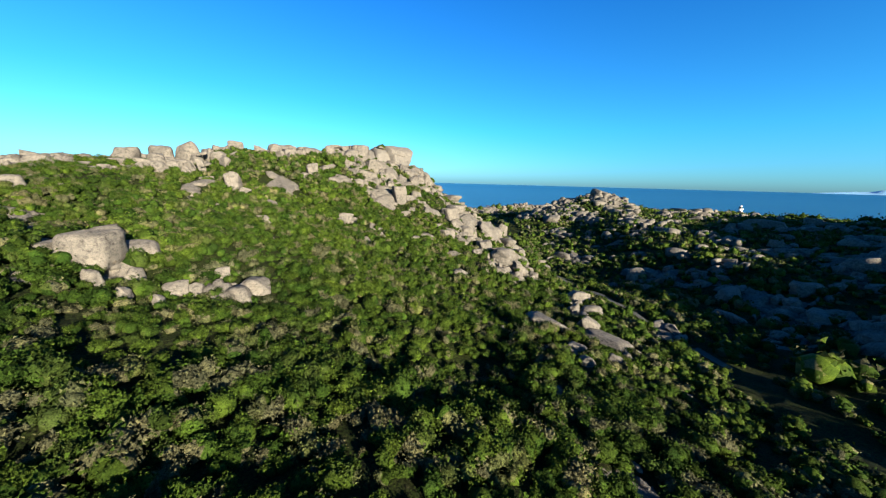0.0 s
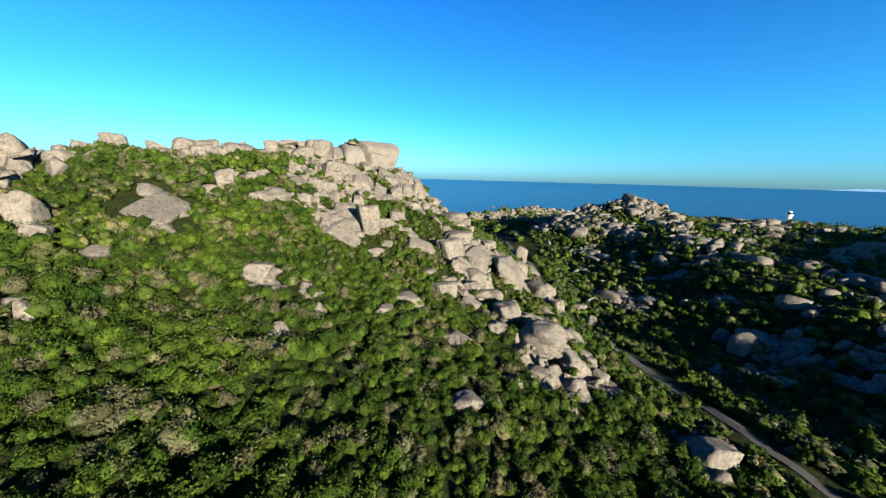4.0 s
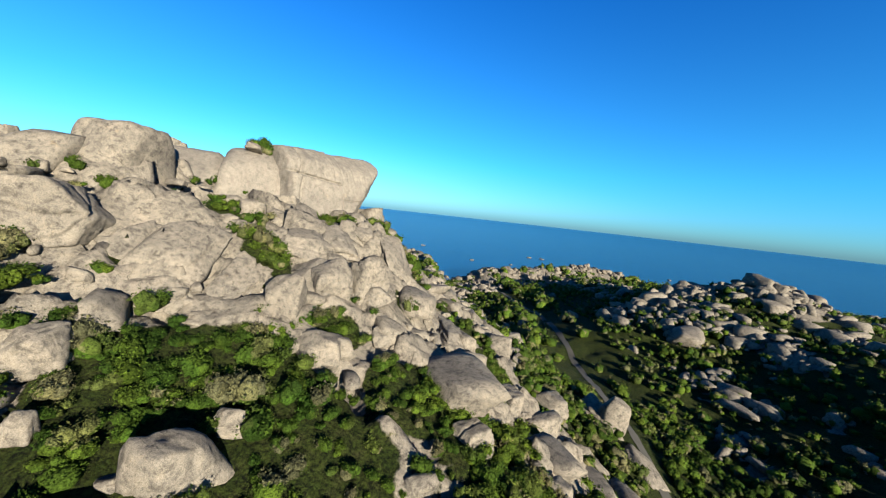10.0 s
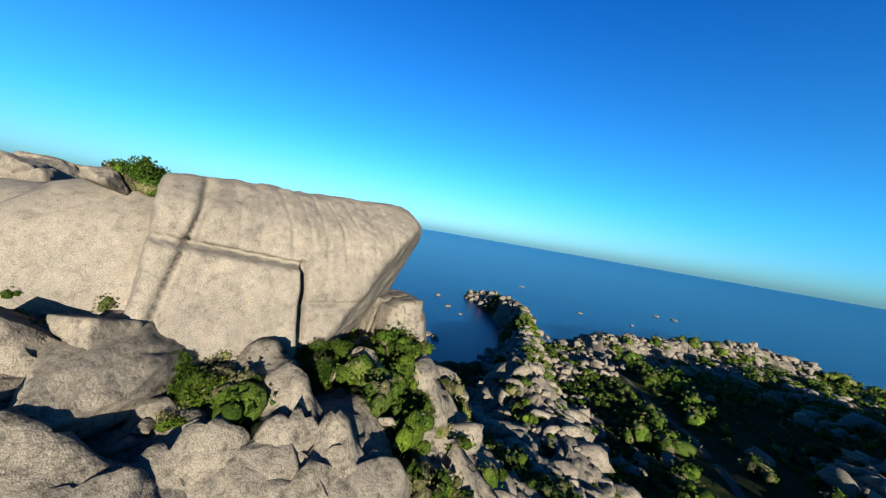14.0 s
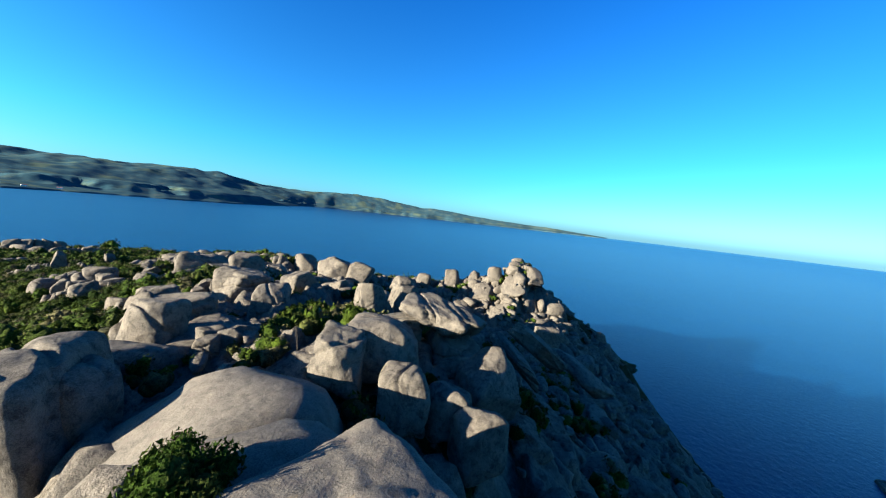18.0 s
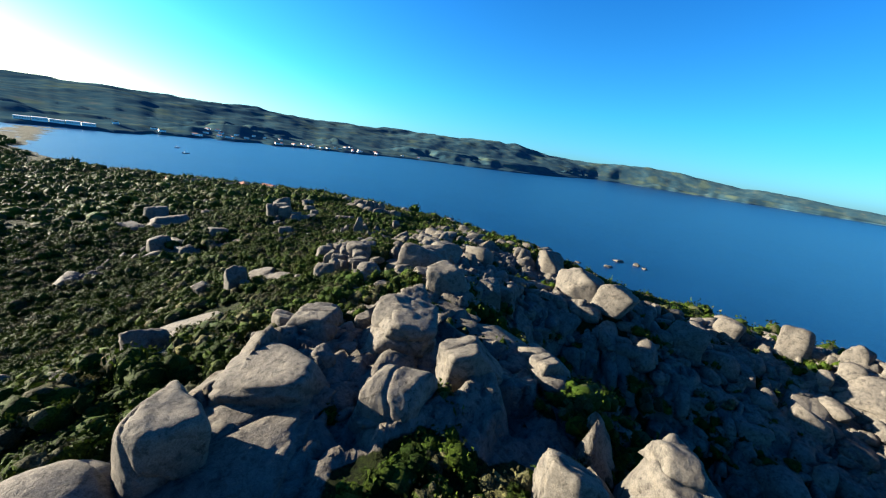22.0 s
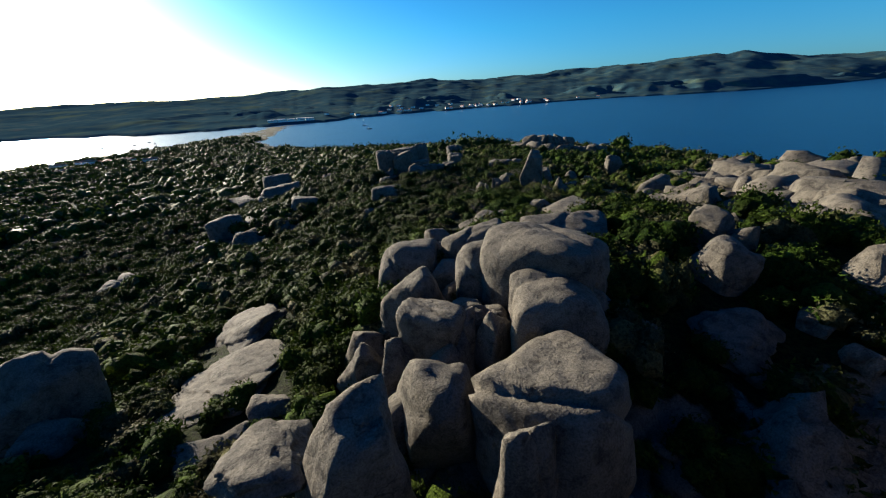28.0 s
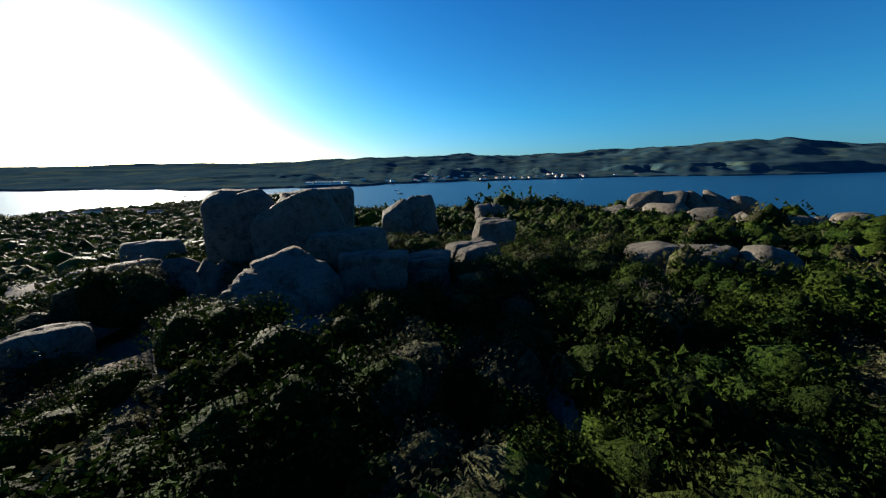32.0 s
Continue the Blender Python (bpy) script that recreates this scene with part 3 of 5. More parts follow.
def jointed_rock(seed, sub, kind):
    """A weathered granite block filling a box of half size 1: 0 domed, 1 blocky, 2 slabby; split by a few open joints."""
    rng = np.random.default_rng(seed)
    d, f = BALLS[sub]
    planes, power, low = ((5, 9.0, 0.74), (5, 30.0, 0.68), (7, 46.0, 0.6))[kind]
    n = rng.normal(size=(planes, 3))
    n[:, 2] = np.abs(n[:, 2]) * (0.8, 0.7, 1.2)[kind]
    n = np.vstack([n, np.array([[0, 0, 1], [0, 0, -1], [1, 0, 0], [-1, 0, 0], [0, 1, 0], [0, -1, 0]]) + (0.12, 0.2, 0.26)[kind] * rng.normal(size=(6, 3))])
    n /= np.linalg.norm(n, axis=1)[:, None]
    off = np.concatenate([rng.uniform(low, 1.0, planes), rng.uniform(0.72, 0.98, 6)])
    v = d * ((np.clip(d @ n.T / off, 0, None) ** power).sum(1) ** (-1 / power))[:, None]
    q = v * 1.1 + seed * 3.7
    v = v * (1 + (0.085, 0.05, 0.05)[kind] * fbm(q[:, 0], q[:, 1], q[:, 2], 3, seed))[:, None]
    q = v * 4.2 + seed
    v = v * (1 + (0.02, 0.03, 0.04)[kind] * fbm(q[:, 0], q[:, 1], q[:, 2], 3, seed + 3))[:, None]
    cut = rng.normal(size=3)
    for j in range((1, 2, 4)[kind]):
        way = cut * (1 if kind == 2 else 0) + rng.normal(size=3) * (0.25 if kind == 2 else 1.0)
        way /= np.linalg.norm(way)
        q = v * 1.7 + seed + j
        gap = np.abs(v @ way - rng.uniform(-0.55, 0.55) + 0.09 * fbm(q[:, 0], q[:, 1], q[:, 2], 2, seed + j))
        v = v * (1 - rng.uniform(0.06, 0.13) * np.exp(-((gap / 0.045) ** 2)))[:, None]
        side = smooth(-0.03, 0.03, v @ way - rng.uniform(-0.4, 0.4))
        v = v * (1 - 0.05 * rng.uniform(0, 1) * side)[:, None]
    lo, hi = v.min(0), v.max(0)
    return ((v - (lo + hi) / 2) / ((hi - lo) / 2)).astype(np.float32), f


def broad_foot(v, f):
    v = v.copy()
    v[:, :2] *= (1 + 0.42 * np.clip(0.35 - v[:, 2:], 0, 1.2))
    return v, f


STOUT = [mesh_from("boulder", *broad_foot(*jointed_rock(2500 + i, 4, 1)), GRANITE) for i in range(8)]
LARGE = [[mesh_from("boulder", *jointed_rock(1000 + 40 * k + i, 5, k), GRANITE) for i in range(10)] for k in range(3)]
SMALL = [[mesh_from("boulder", *jointed_rock(2000 + 40 * k + i, 4, k), GRANITE) for i in range(10)] for k in range(3)]

# blocks one by one: x, y, top, width, height (for a slab: height of its face, width, length up the slope), kind
HEAP = [(-107.3, 129.8, 58.4, 6.6, 4.9, 0), (-99.8, 122.7, 53, 2.2, 2.2, 0), (-103.3, 124.8, 54.4, 2.9, 2.4, 0), (-100.4, 131.3, 56, 3.3, 4.2, 0), (-102.2, 131.3, 55.3, 2.3, 3, 0), (-103.4, 131.9, 55.2, 2.1, 2.7, 0), (-106.2, 133.5, 57.2, 4.6, 4.3, 0), (-103.1, 118.3, 54.6, 2.8, 3.5, 1), (-116.8, 110.7, 53.8, 2.9, 2.1, 1), (-118.5, 114.2, 52.9, 6.2, 9.3, 2), (-123.9, 116.2, 53.3, 4.1, 6.1, 2), (-115.6, 127.1, 53.9, 1.6, 2.4, 2)]
HEAP_TOP = [(-103, 117.4, 52.7, 2.1, 1.7, 1), (-105, 116.4, 52.4, 2.3, 1.1, 0), (-105.8, 122.4, 55.9, 5.6, 5, 0), (-100.2, 122, 55.2, 5.2, 4.6, 0), (-103.5, 118, 54.3, 1.8, 2.8, 1), (-113.2, 122.4, 55.8, 7.8, 5, 0), (-104.4, 127.6, 57, 4, 4.2, 0), (-102.2, 120, 54.3, 2.4, 2.6, 0), (-110.3, 112.2, 53.4, 3.6, 2.2, 0), (-108.6, 113.8, 53, 2.4, 1.8, 0)]
CLUSTER = [(-116.8, 88.4, 50.7, 2.1, 3.5, 0), (-115.2, 87.4, 49.2, 2.7, 2.3, 0), (-113.4, 88.4, 48.7, 1.7, 1.3, 0), (-113.5, 86.8, 47.9, 1, 0.7, 0), (-110.8, 88, 48.6, 1.6, 1.1, 0), (-111.8, 87.2, 47.9, 1.8, 0.6, 0), (-111.8, 88.6, 48.7, 1, 1, 0), (-114.8, 85.4, 47.9, 1.3, 0.9, 0), (-122, 86.8, 51.5, 2.1, 4.2, 1), (-120.3, 87.4, 51, 2, 3.7, 1), (-119.4, 89.1, 50.8, 1.6, 3.2, 1), (-118.8, 89.7, 51.7, 0.6, 3.8, 1), (-117.2, 90.9, 51.1, 0.6, 2.8, 0)]
HEAP_NEAR = [(-96.7, 138.3, 57.1, 3, 5.6, 0), (-99.6, 136.1, 55.8, 3.1, 4.1, 0), (-103.4, 138.3, 56.7, 5, 4.7, 0), (-101.7, 139.7, 56.7, 2.3, 4.8, 0), (-93.8, 137, 54.8, 2.9, 4.3, 2), (-90.8, 130, 50.2, 2.2, 1.4, 1), (-89.6, 132, 50.4, 1.7, 1, 0), (-88.3, 133, 50.6, 2.5, 1.1, 0), (-86.8, 124.8, 47.3, 6.7, 10.1, 2), (-96.5, 130.9, 53.6, 2, 3.1, 1), (-78.4, 127.9, 49.3, 2.6, 2.3, 0), (-98.4, 132, 54.5, 2.3, 3.5, 1), (-102, 132.6, 55.8, 1, 3.5, 0), (-103, 133.3, 56.1, 1.5, 3.6, 0)]
TOR = [(-86.9, 184.9, 67.6, 9.3, 7.2, 1), (-79.9, 196, 67.8, 7.1, 5.8, 0), (-88.4, 196.4, 68.9, 7, 7.3, 1), (-99.3, 199.5, 65.7, 4.8, 5.6, 1), (-85, 211.4, 69.3, 5.9, 6.9, 1), (-91.9, 214.7, 68.9, 7.1, 9.2, 1), (-71.4, 187.8, 66.9, 10.2, 6.2, 0), (-68.3, 191.8, 62.7, 11, 13.7, 2), (-63.8, 199.3, 66.3, 3.1, 3.4, 1), (-66.2, 201, 66.1, 3.2, 2.9, 1), (-69, 205.9, 65.3, 4.1, 1.5, 1), (-86.7, 213.3, 62.7, 3, 1.9, 1), (-77.7, 177.1, 65.2, 7.6, 5.7, 1), (-96.6, 198, 63.3, 3.8, 2.6, 1), (-88.5, 183.5, 67.6, 8, 7, 0), (-93, 178.5, 66, 7, 7, 1)]
HEAP_SIDE = [(-116.5, 128.6, 53.8, 2, 2.9, 2), (-121, 127.8, 53.8, 1.9, 2.9, 2), (-125.1, 124.1, 55.9, 2.3, 2.3, 0), (-124.9, 126.1, 55.3, 1, 1.3, 0), (-118.8, 127, 54.7, 1.1, 0.9, 0), (-85.5, 122.6, 47.6, 1.6, 1.1, 1), (-112.4, 110.5, 51.8, 4.2, 4.8, 2), (-119.7, 125.4, 54.5, 1.1, 0.7, 1), (-59.7, 73.1, 36.6, 2.7, 2.2, 0)]
UPPER = [(-62.8, 138.8, 43.9, 5.4, 8.2, 2), (-64.5, 147.6, 46.7, 4.4, 6.6, 2), (-74.5, 151.3, 51.2, 6.3, 9, 2), (-61, 160.7, 57.7, 5, 6.4, 1), (-38.8, 134.4, 34.7, 4.8, 6.8, 2), (-32.6, 129.7, 34, 1.9, 2, 1), (-6.9, 139.5, 29.7, 7.4, 3.2, 1), (-11, 132.9, 29.9, 5.9, 3.2, 1), (-3.2, 136.4, 27.3, 5.1, 2.4, 1), (1.8, 146.9, 30.3, 6.6, 4.3, 1), (8.8, 146.9, 25.1, 8.8, 5.9, 2)]
RIDGELET = [(24.4, 134.6, 25.2, 10.4, 7.6, 1), (14.7, 137.5, 24.1, 4.9, 3.1, 1), (9.5, 129.9, 21.8, 3, 1.9, 1), (4.5, 130.7, 24.3, 6.4, 3.5, 1), (17.9, 143.5, 26.5, 6.2, 5.2, 1), (29.6, 130, 21.7, 4, 5.1, 1), (28.8, 133.3, 20.7, 3.4, 3.2, 1), (36.1, 134.2, 17.8, 3.3, 3.1, 1), (21.1, 126, 19.3, 4.6, 1.8, 1), (41.8, 175, 15.5, 4.2, 5, 1), (58.1, 185.1, 6.8, 4.3, 4.4, 0), (-28.4, 114.8, 30.1, 2.4, 1.9, 1), (-26, 114.9, 29.1, 3.1, 1.4, 1), (-25.1, 117.7, 28.8, 3.4, 0.8, 1), (-28.3, 117.8, 30.4, 1.5, 1.1, 1)]
LEFT_SLOPE = [(-76.7, 125.4, 52.3, 5.4, 7, 1), (-70.1, 121.4, 47, 4.1, 4.6, 1), (-68.1, 142.5, 46.4, 12.3, 18.4, 2), (-85.4, 117.1, 45.5, 7.9, 11.8, 2), (-62.1, 122.8, 40.9, 5.4, 7, 2), (-38.6, 134, 37.8, 6.4, 4.8, 1), (-55, 105.9, 39, 2.5, 3.3, 1), (5.9, 113.5, 21.4, 5.4, 2.7, 1), (46.7, 111.5, 15.3, 7.2, 5.9, 1), (40.3, 98.2, 15.6, 3.3, 4.2, 1), (-100.1, 127.7, 56, 4.2, 5.1, 0)]
FLANK = [(-40.2, 164.9, 51.2, 4.4, 3.4, 0), (-26.9, 160.2, 40.5, 10.1, 15.1, 2), (-21.1, 163.5, 48.3, 7, 9, 1), (-13.5, 175, 45.9, 5.9, 4.7, 1), (5.9, 177.2, 39.2, 9.5, 4.9, 0), (3.3, 165.6, 38.5, 7.9, 7.6, 1), (13.4, 171.9, 31.1, 11.7, 17.6, 2), (23.5, 173.7, 27.1, 13, 19.4, 2), (-2.3, 152.8, 32.1, 3.7, 1.4, 0), (4.4, 153.2, 30.1, 2.8, 2, 1), (-17.2, 155.2, 37.3, 4.9, 2.4, 1), (-15.1, 159.6, 38.7, 3.9, 2.1, 1), (-11.3, 189, 48, 5.3, 3.7, 1), (59.6, 186.3, 6.2, 3.5, 3.8, 0)]
RIB = [(39.6, 170.6, 18, 4.8, 6.2, 1), (10, 154.4, 28.5, 5.2, 3.6, 1), (16.7, 147.4, 25.5, 4.1, 3.3, 1), (24.4, 148, 22.1, 3.3, 2.2, 0), (-55.2, 170.9, 58.2, 3.7, 3, 0), (-63.1, 164.8, 54.7, 5.2, 7.9, 2), (-55.6, 167.9, 55.4, 3.3, 1.8, 1), (58.6, 197.5, 7.1, 5.6, 3.8, 0), (-45.7, 172.3, 54, 6, 6.6, 2), (-40, 175.7, 55.7, 6.3, 4.3, 1), (-5.4, 164.6, 35.6, 9.4, 8.1, 2), (11.9, 150.4, 25.7, 2.6, 1.5, 1), (-19.6, 144.5, 33.9, 1.9, 0.9, 0), (47.7, 202.7, 13.7, 4.6, 6, 1), (42.2, 238.3, 23.8, 9.5, 11.5, 1), (-45.9, 163, 50.2, 4.6, 4.8, 2)]
SHOULDER = [(-38.4, 185.3, 61.2, 7.2, 7.1, 1), (-27.8, 186.6, 50.5, 6, 4.6, 2), (-23, 192.2, 50.8, 5.6, 8.4, 2), (-30.7, 205, 60.8, 3.6, 3, 0), (-27.2, 212, 59.3, 7.3, 11, 2), (-14.1, 197.6, 54.3, 5.7, 5.9, 1), (-10.2, 202.3, 54.4, 5.8, 6.8, 1), (-6.1, 196.7, 46.7, 3.4, 2.5, 1), (-13.2, 178.6, 45, 2.2, 2.5, 1), (-27.2, 176.4, 50.3, 3.7, 4, 1), (6.1, 188.7, 40.4, 4.3, 2.9, 1), (6.7, 198.8, 41.7, 4.3, 5.2, 1), (11.3, 203.1, 37.6, 4.4, 4.8, 1), (2.6, 214, 39.5, 9.1, 13.6, 2)]
BREAST = [(17.5, 200.3, 31.3, 6.5, 4.1, 1), (-23, 172.5, 46.6, 1.6, 2.1, 0), (-29.7, 191.5, 54, 8, 10.3, 2), (-16.9, 192.1, 53.1, 4.5, 5.4, 1), (39.8, 242, 15.8, 12.1, 18.1, 2), (22.3, 222.1, 28.8, 6.6, 4.7, 1), (-9, 201.6, 50.7, 4, 3.5, 1), (-33.2, 189.6, 55.1, 4.8, 7.2, 2), (44.9, 227.8, 13, 7.6, 11.4, 2), (17.4, 194.6, 31.5, 3.3, 2, 1), (11.2, 224.9, 38.2, 4.7, 5.2, 1), (-5.4, 211.7, 46.3, 5.8, 8.7, 2), (-18.5, 209.7, 55.7, 7.2, 10.8, 2), (-21.2, 186.7, 48, 5.4, 2.7, 2), (-16.8, 172.9, 43.3, 2.5, 0.8, 1)]
CREST = [(-48.5, 202.3, 68.8, 4.5, 5.7, 0), (-62.8, 192.4, 68.6, 6.3, 7.4, 0), (-65.6, 195.3, 62.8, 10.2, 15.3, 2), (-56.5, 217.2, 71.2, 4.9, 6.3, 1), (-61, 219.9, 71, 7.7, 5.9, 0), (-56.3, 223.5, 68.9, 4.2, 5.4, 0), (-67.6, 226.5, 68.1, 7, 5.2, 1), (-63.9, 230.6, 68.1, 6.6, 6.9, 1), (-71.9, 224.5, 68.8, 9.9, 14.9, 2), (-58.1, 227.2, 67.1, 3.9, 5, 0), (-56.6, 230.1, 66.2, 4.6, 5.9, 0), (-68.5, 219.7, 69.6, 5.4, 4.5, 1), (-74, 234.8, 63.8, 5.5, 8.2, 2), (-81.3, 237.8, 64, 7.3, 11, 2), (-62, 199.9, 65.9, 3.3, 2.8, 1)]
SEAWARD = [(-56.7, 224.1, 64.1, 2.5, 1.2, 0), (-67.9, 235, 59.5, 4.8, 3.2, 1), (-79.6, 243.2, 50.5, 5.7, 2.9, 1), (-85.9, 246, 58.9, 7.6, 11.4, 2), (-64.2, 201.4, 66.4, 2.7, 2.9, 1), (-72.1, 178.5, 64.5, 3.1, 3.4, 1), (-76.2, 185.8, 65.3, 3.2, 3.3, 0), (-151.2, 255.3, 46.7, 8.8, 8.5, 1), (-121.9, 266.4, 30.1, 12.5, 18.8, 2)]
FAR_RIDGE = [(-171.8, 151.9, 58.4, 11.4, 11, 1), (-153.4, 173.9, 61.6, 12.6, 11.5, 1), (-154.4, 183.6, 60.8, 10.1, 10.3, 1), (-165.5, 198.6, 55.1, 8, 9.6, 1), (-187.9, 203.1, 53.9, 7, 8.1, 0), (-192.4, 216.1, 56.9, 6.8, 8.7, 0), (-192.7, 226.8, 57.6, 4.9, 5.9, 0), (-190.5, 236.1, 61, 6.7, 8.2, 0), (-187.9, 244.3, 63, 5.3, 4.7, 0), (-180.1, 243.3, 53.4, 9.4, 14.1, 2), (-184.7, 254, 59.5, 7.9, 11.9, 2), (-182.7, 230.7, 48.4, 11.6, 14.1, 2), (-171.3, 237.9, 43.3, 10, 14.9, 2), (-180, 252.2, 48.2, 7.6, 11.5, 2), (-172.8, 223.2, 43.4, 9.3, 14, 2)]
RIDGE = [(-76.8, 173.8, 63.4, 5.2, 4.2, 1), (-81.1, 174.8, 63.8, 4.8, 3.9, 0), (-85.2, 178.2, 63.8, 3.3, 2.5, 1), (-80.2, 182.8, 63, 3.3, 1.4, 1), (-92.9, 178.6, 62.9, 3.8, 2.2, 1), (-82.1, 178.5, 62.9, 3, 1.5, 0), (-103.5, 173.9, 67.8, 7, 6.9, 0), (-101.4, 179, 61.6, 6, 9, 2), (-114.3, 174.6, 63.6, 6.1, 7.3, 1), (-114, 178.3, 55.4, 6.1, 9.2, 2), (-103.9, 166.2, 64.1, 4.5, 3.6, 1), (-126.7, 177.1, 48.3, 7.9, 11.8, 2), (-105.6, 188.8, 58.3, 5, 7.5, 2), (-102.4, 184.4, 60.3, 3.3, 4.9, 2), (-94.9, 165.5, 62.1, 4.1, 2.1, 0)]
SPUR = [(-165.2, 170.3, 57.9, 7.1, 8.3, 0), (-152.7, 179.4, 53.2, 7.2, 10.8, 2), (-147.5, 187.2, 50.5, 8, 12.1, 2), (-170.2, 141.2, 55.9, 6.9, 5.8, 0), (-163.7, 138.3, 51.3, 7.9, 10.2, 2), (-128.9, 142.3, 61.4, 11, 9.5, 1), (-139.4, 179.2, 49.8, 6.8, 10.2, 2), (-135.4, 173.2, 52, 7.4, 11.1, 2), (-142.6, 193.2, 45.6, 6.7, 8.9, 2), (-152, 194.9, 48.8, 5.1, 7.6, 2)]
PILE = [(-95.1, 158.4, 61.4, 5.2, 3.7, 1), (-98.4, 153.5, 61.3, 6, 4.4, 0), (-101.6, 157.8, 61.2, 3.4, 3.6, 1), (-91.4, 145.7, 59.1, 4.4, 4.7, 1), (-107.5, 150.8, 61.1, 6.2, 8, 1), (-105.6, 156.2, 61.3, 3.7, 4.8, 1), (-102.5, 149.1, 59.9, 3.3, 5, 2), (-86.6, 153.2, 56.7, 1.1, 0.6, 0)]
GULLY = [(-111.6, 165.3, 63.1, 5.5, 4.2, 0), (-108.7, 160.1, 58.6, 4.4, 6.6, 2), (-102.4, 168.2, 63.1, 2, 1.6, 1), (-106.7, 172, 65.3, 3.6, 3.9, 1), (-103.2, 170.9, 64.4, 3.1, 2.6, 1), (-95.9, 164.1, 61.8, 2.4, 1.7, 1), (-93, 164.4, 61.2, 3.3, 1.4, 1), (-112.3, 160.2, 60.8, 2.4, 3.2, 1), (-110.4, 167.3, 62.7, 2.5, 2.4, 0), (-103.2, 172.8, 62.3, 2.4, 3.6, 2), (-104.9, 174.8, 62.4, 2.8, 4.2, 2), (-91, 163.4, 60.6, 1.9, 1, 0), (-124.7, 165.8, 56.5, 3.6, 5.4, 2), (-113, 153.5, 64.5, 11, 11, 0), (-119.5, 148.5, 62.5, 10, 10, 0)]
MONOLITH = [(-125.4, 90.7, 55.9, 3.6, 7.5, 1), (-126.3, 89.4, 51.1, 3.2, 3.3, 0), (-132.7, 89, 48.7, 2.7, 4, 2), (-126.5, 79.2, 49.8, 2.9, 2.4, 1), (-129.5, 80.9, 50.2, 1.4, 2.6, 1), (-132.6, 81.4, 50.6, 3.9, 3.6, 1), (-118.9, 83.5, 49.3, 2.7, 2.8, 1), (-117.1, 83.2, 48.4, 1.5, 1.5, 1), (-110.7, 88.6, 49.1, 1.4, 1.4, 0), (-110, 92, 49.6, 2.3, 1.3, 1), (-113.6, 93, 50.2, 1, 1.5, 0)]
HEATH = [(-114.9, 92.9, 49.9, 1.7, 1.5, 1), (-112.5, 92.7, 49.7, 1.3, 1, 1), (-118.9, 91.2, 49.5, 1.5, 1.2, 0), (-107.1, 86, 48, 2.6, 3.5, 2), (-96.9, 86.8, 47.7, 1.9, 1.7, 1), (-99.4, 87.3, 48.2, 2.2, 1.5, 1), (-100.4, 79.5, 49.6, 5.4, 3.9, 0), (-80.7, 54.7, 43.1, 7.6, 4, 0), (-132.4, 54.3, 48.1, 4.2, 3.2, 0), (-136.8, 53.5, 47.7, 3.3, 2.2, 0), (-72.2, 68.6, 38, 2.2, 3.2, 2), (-123.7, 80.6, 48.7, 1.5, 1.5, 1), (-136.6, 83.8, 47.9, 1.6, 2.4, 2), (-151.3, 78.1, 51.2, 3.7, 4.7, 0)]
END = [(-102.3, 49, 52, 5.1, 6.6, 0), (-106.8, 46.5, 51.8, 6.4, 6.6, 0), (-52.2, 15.2, 33.4, 8.1, 12.2, 2), (-64.3, 15.9, 35.2, 14.4, 17.5, 2), (-61, 0.7, 39.4, 10.9, 8.6, 0), (-129.9, 15, 44.5, 5.7, 4.2, 0), (-101, 63.4, 47.9, 2.6, 2.7, 0), (-134.1, 20.2, 43.6, 3.3, 2.4, 1)]
GULLY_EDGE = [(-119.1, 130.5, 56.4, 3.6, 3.6, 0), (-122.4, 126.8, 56.9, 2.6, 3.3, 0), (-123.3, 128.4, 56.3, 2.3, 2.7, 1), (-132.6, 128.1, 57, 4.3, 3, 0), (-131.3, 129.9, 55.2, 2.8, 4.1, 2), (-116.9, 134.8, 52.7, 4.4, 6, 2), (-120.6, 135.2, 54, 1.6, 1.3, 1), (-119.6, 137.7, 53.8, 1.4, 1.5, 1)]
BARE_SLABS = [(-126.2, 114.7, 54, 5.8, 2.8, 0), (-108.3, 111.2, 51.6, 3.3, 3.4, 2), (-107.9, 116.9, 52.7, 2, 0.7, 1)]
LEDGES = [(-16, 198.5, 50.9, 7.8, 7.9, 2), (-11.7, 204.1, 50.3, 7.2, 9.1, 2), (-19.5, 204.2, 54.2, 12.3, 8.8, 2), (-27.8, 209, 58, 5.7, 6.3, 2), (-10.7, 215.9, 52.7, 8, 12, 2), (-4.3, 216.9, 45.2, 3.9, 5.8, 2), (-16.5, 215.8, 56.8, 5.2, 6.7, 2), (-30.9, 200.4, 58.6, 2.3, 1.4, 1), (-28.9, 199.3, 58.1, 2.3, 2.2, 1), (-20.4, 194.9, 50.8, 2.1, 3.2, 2), (-1.9, 212.2, 42.9, 4.1, 6.1, 2)]
AMONG = [(-107.6, 85.2, 48.2, 2.5, 0.9, 0), (-105.8, 85.9, 48.2, 1.1, 0.6, 0), (-133.4, 56.5, 48.2, 4, 3.1, 0), (-136.6, 58.5, 48.6, 3.8, 3, 0), (-119, 69, 47.1, 2.8, 1.5, 0), (-113.1, 80.6, 47.8, 1, 0.6, 0), (-115, 80.6, 48, 1.9, 1, 1), (-120, 76.9, 48.2, 1.4, 1.4, 0), (-113, 84, 47.3, 2.2, 1.6, 2), (-106.1, 78.2, 48.4, 1.1, 1, 0)]
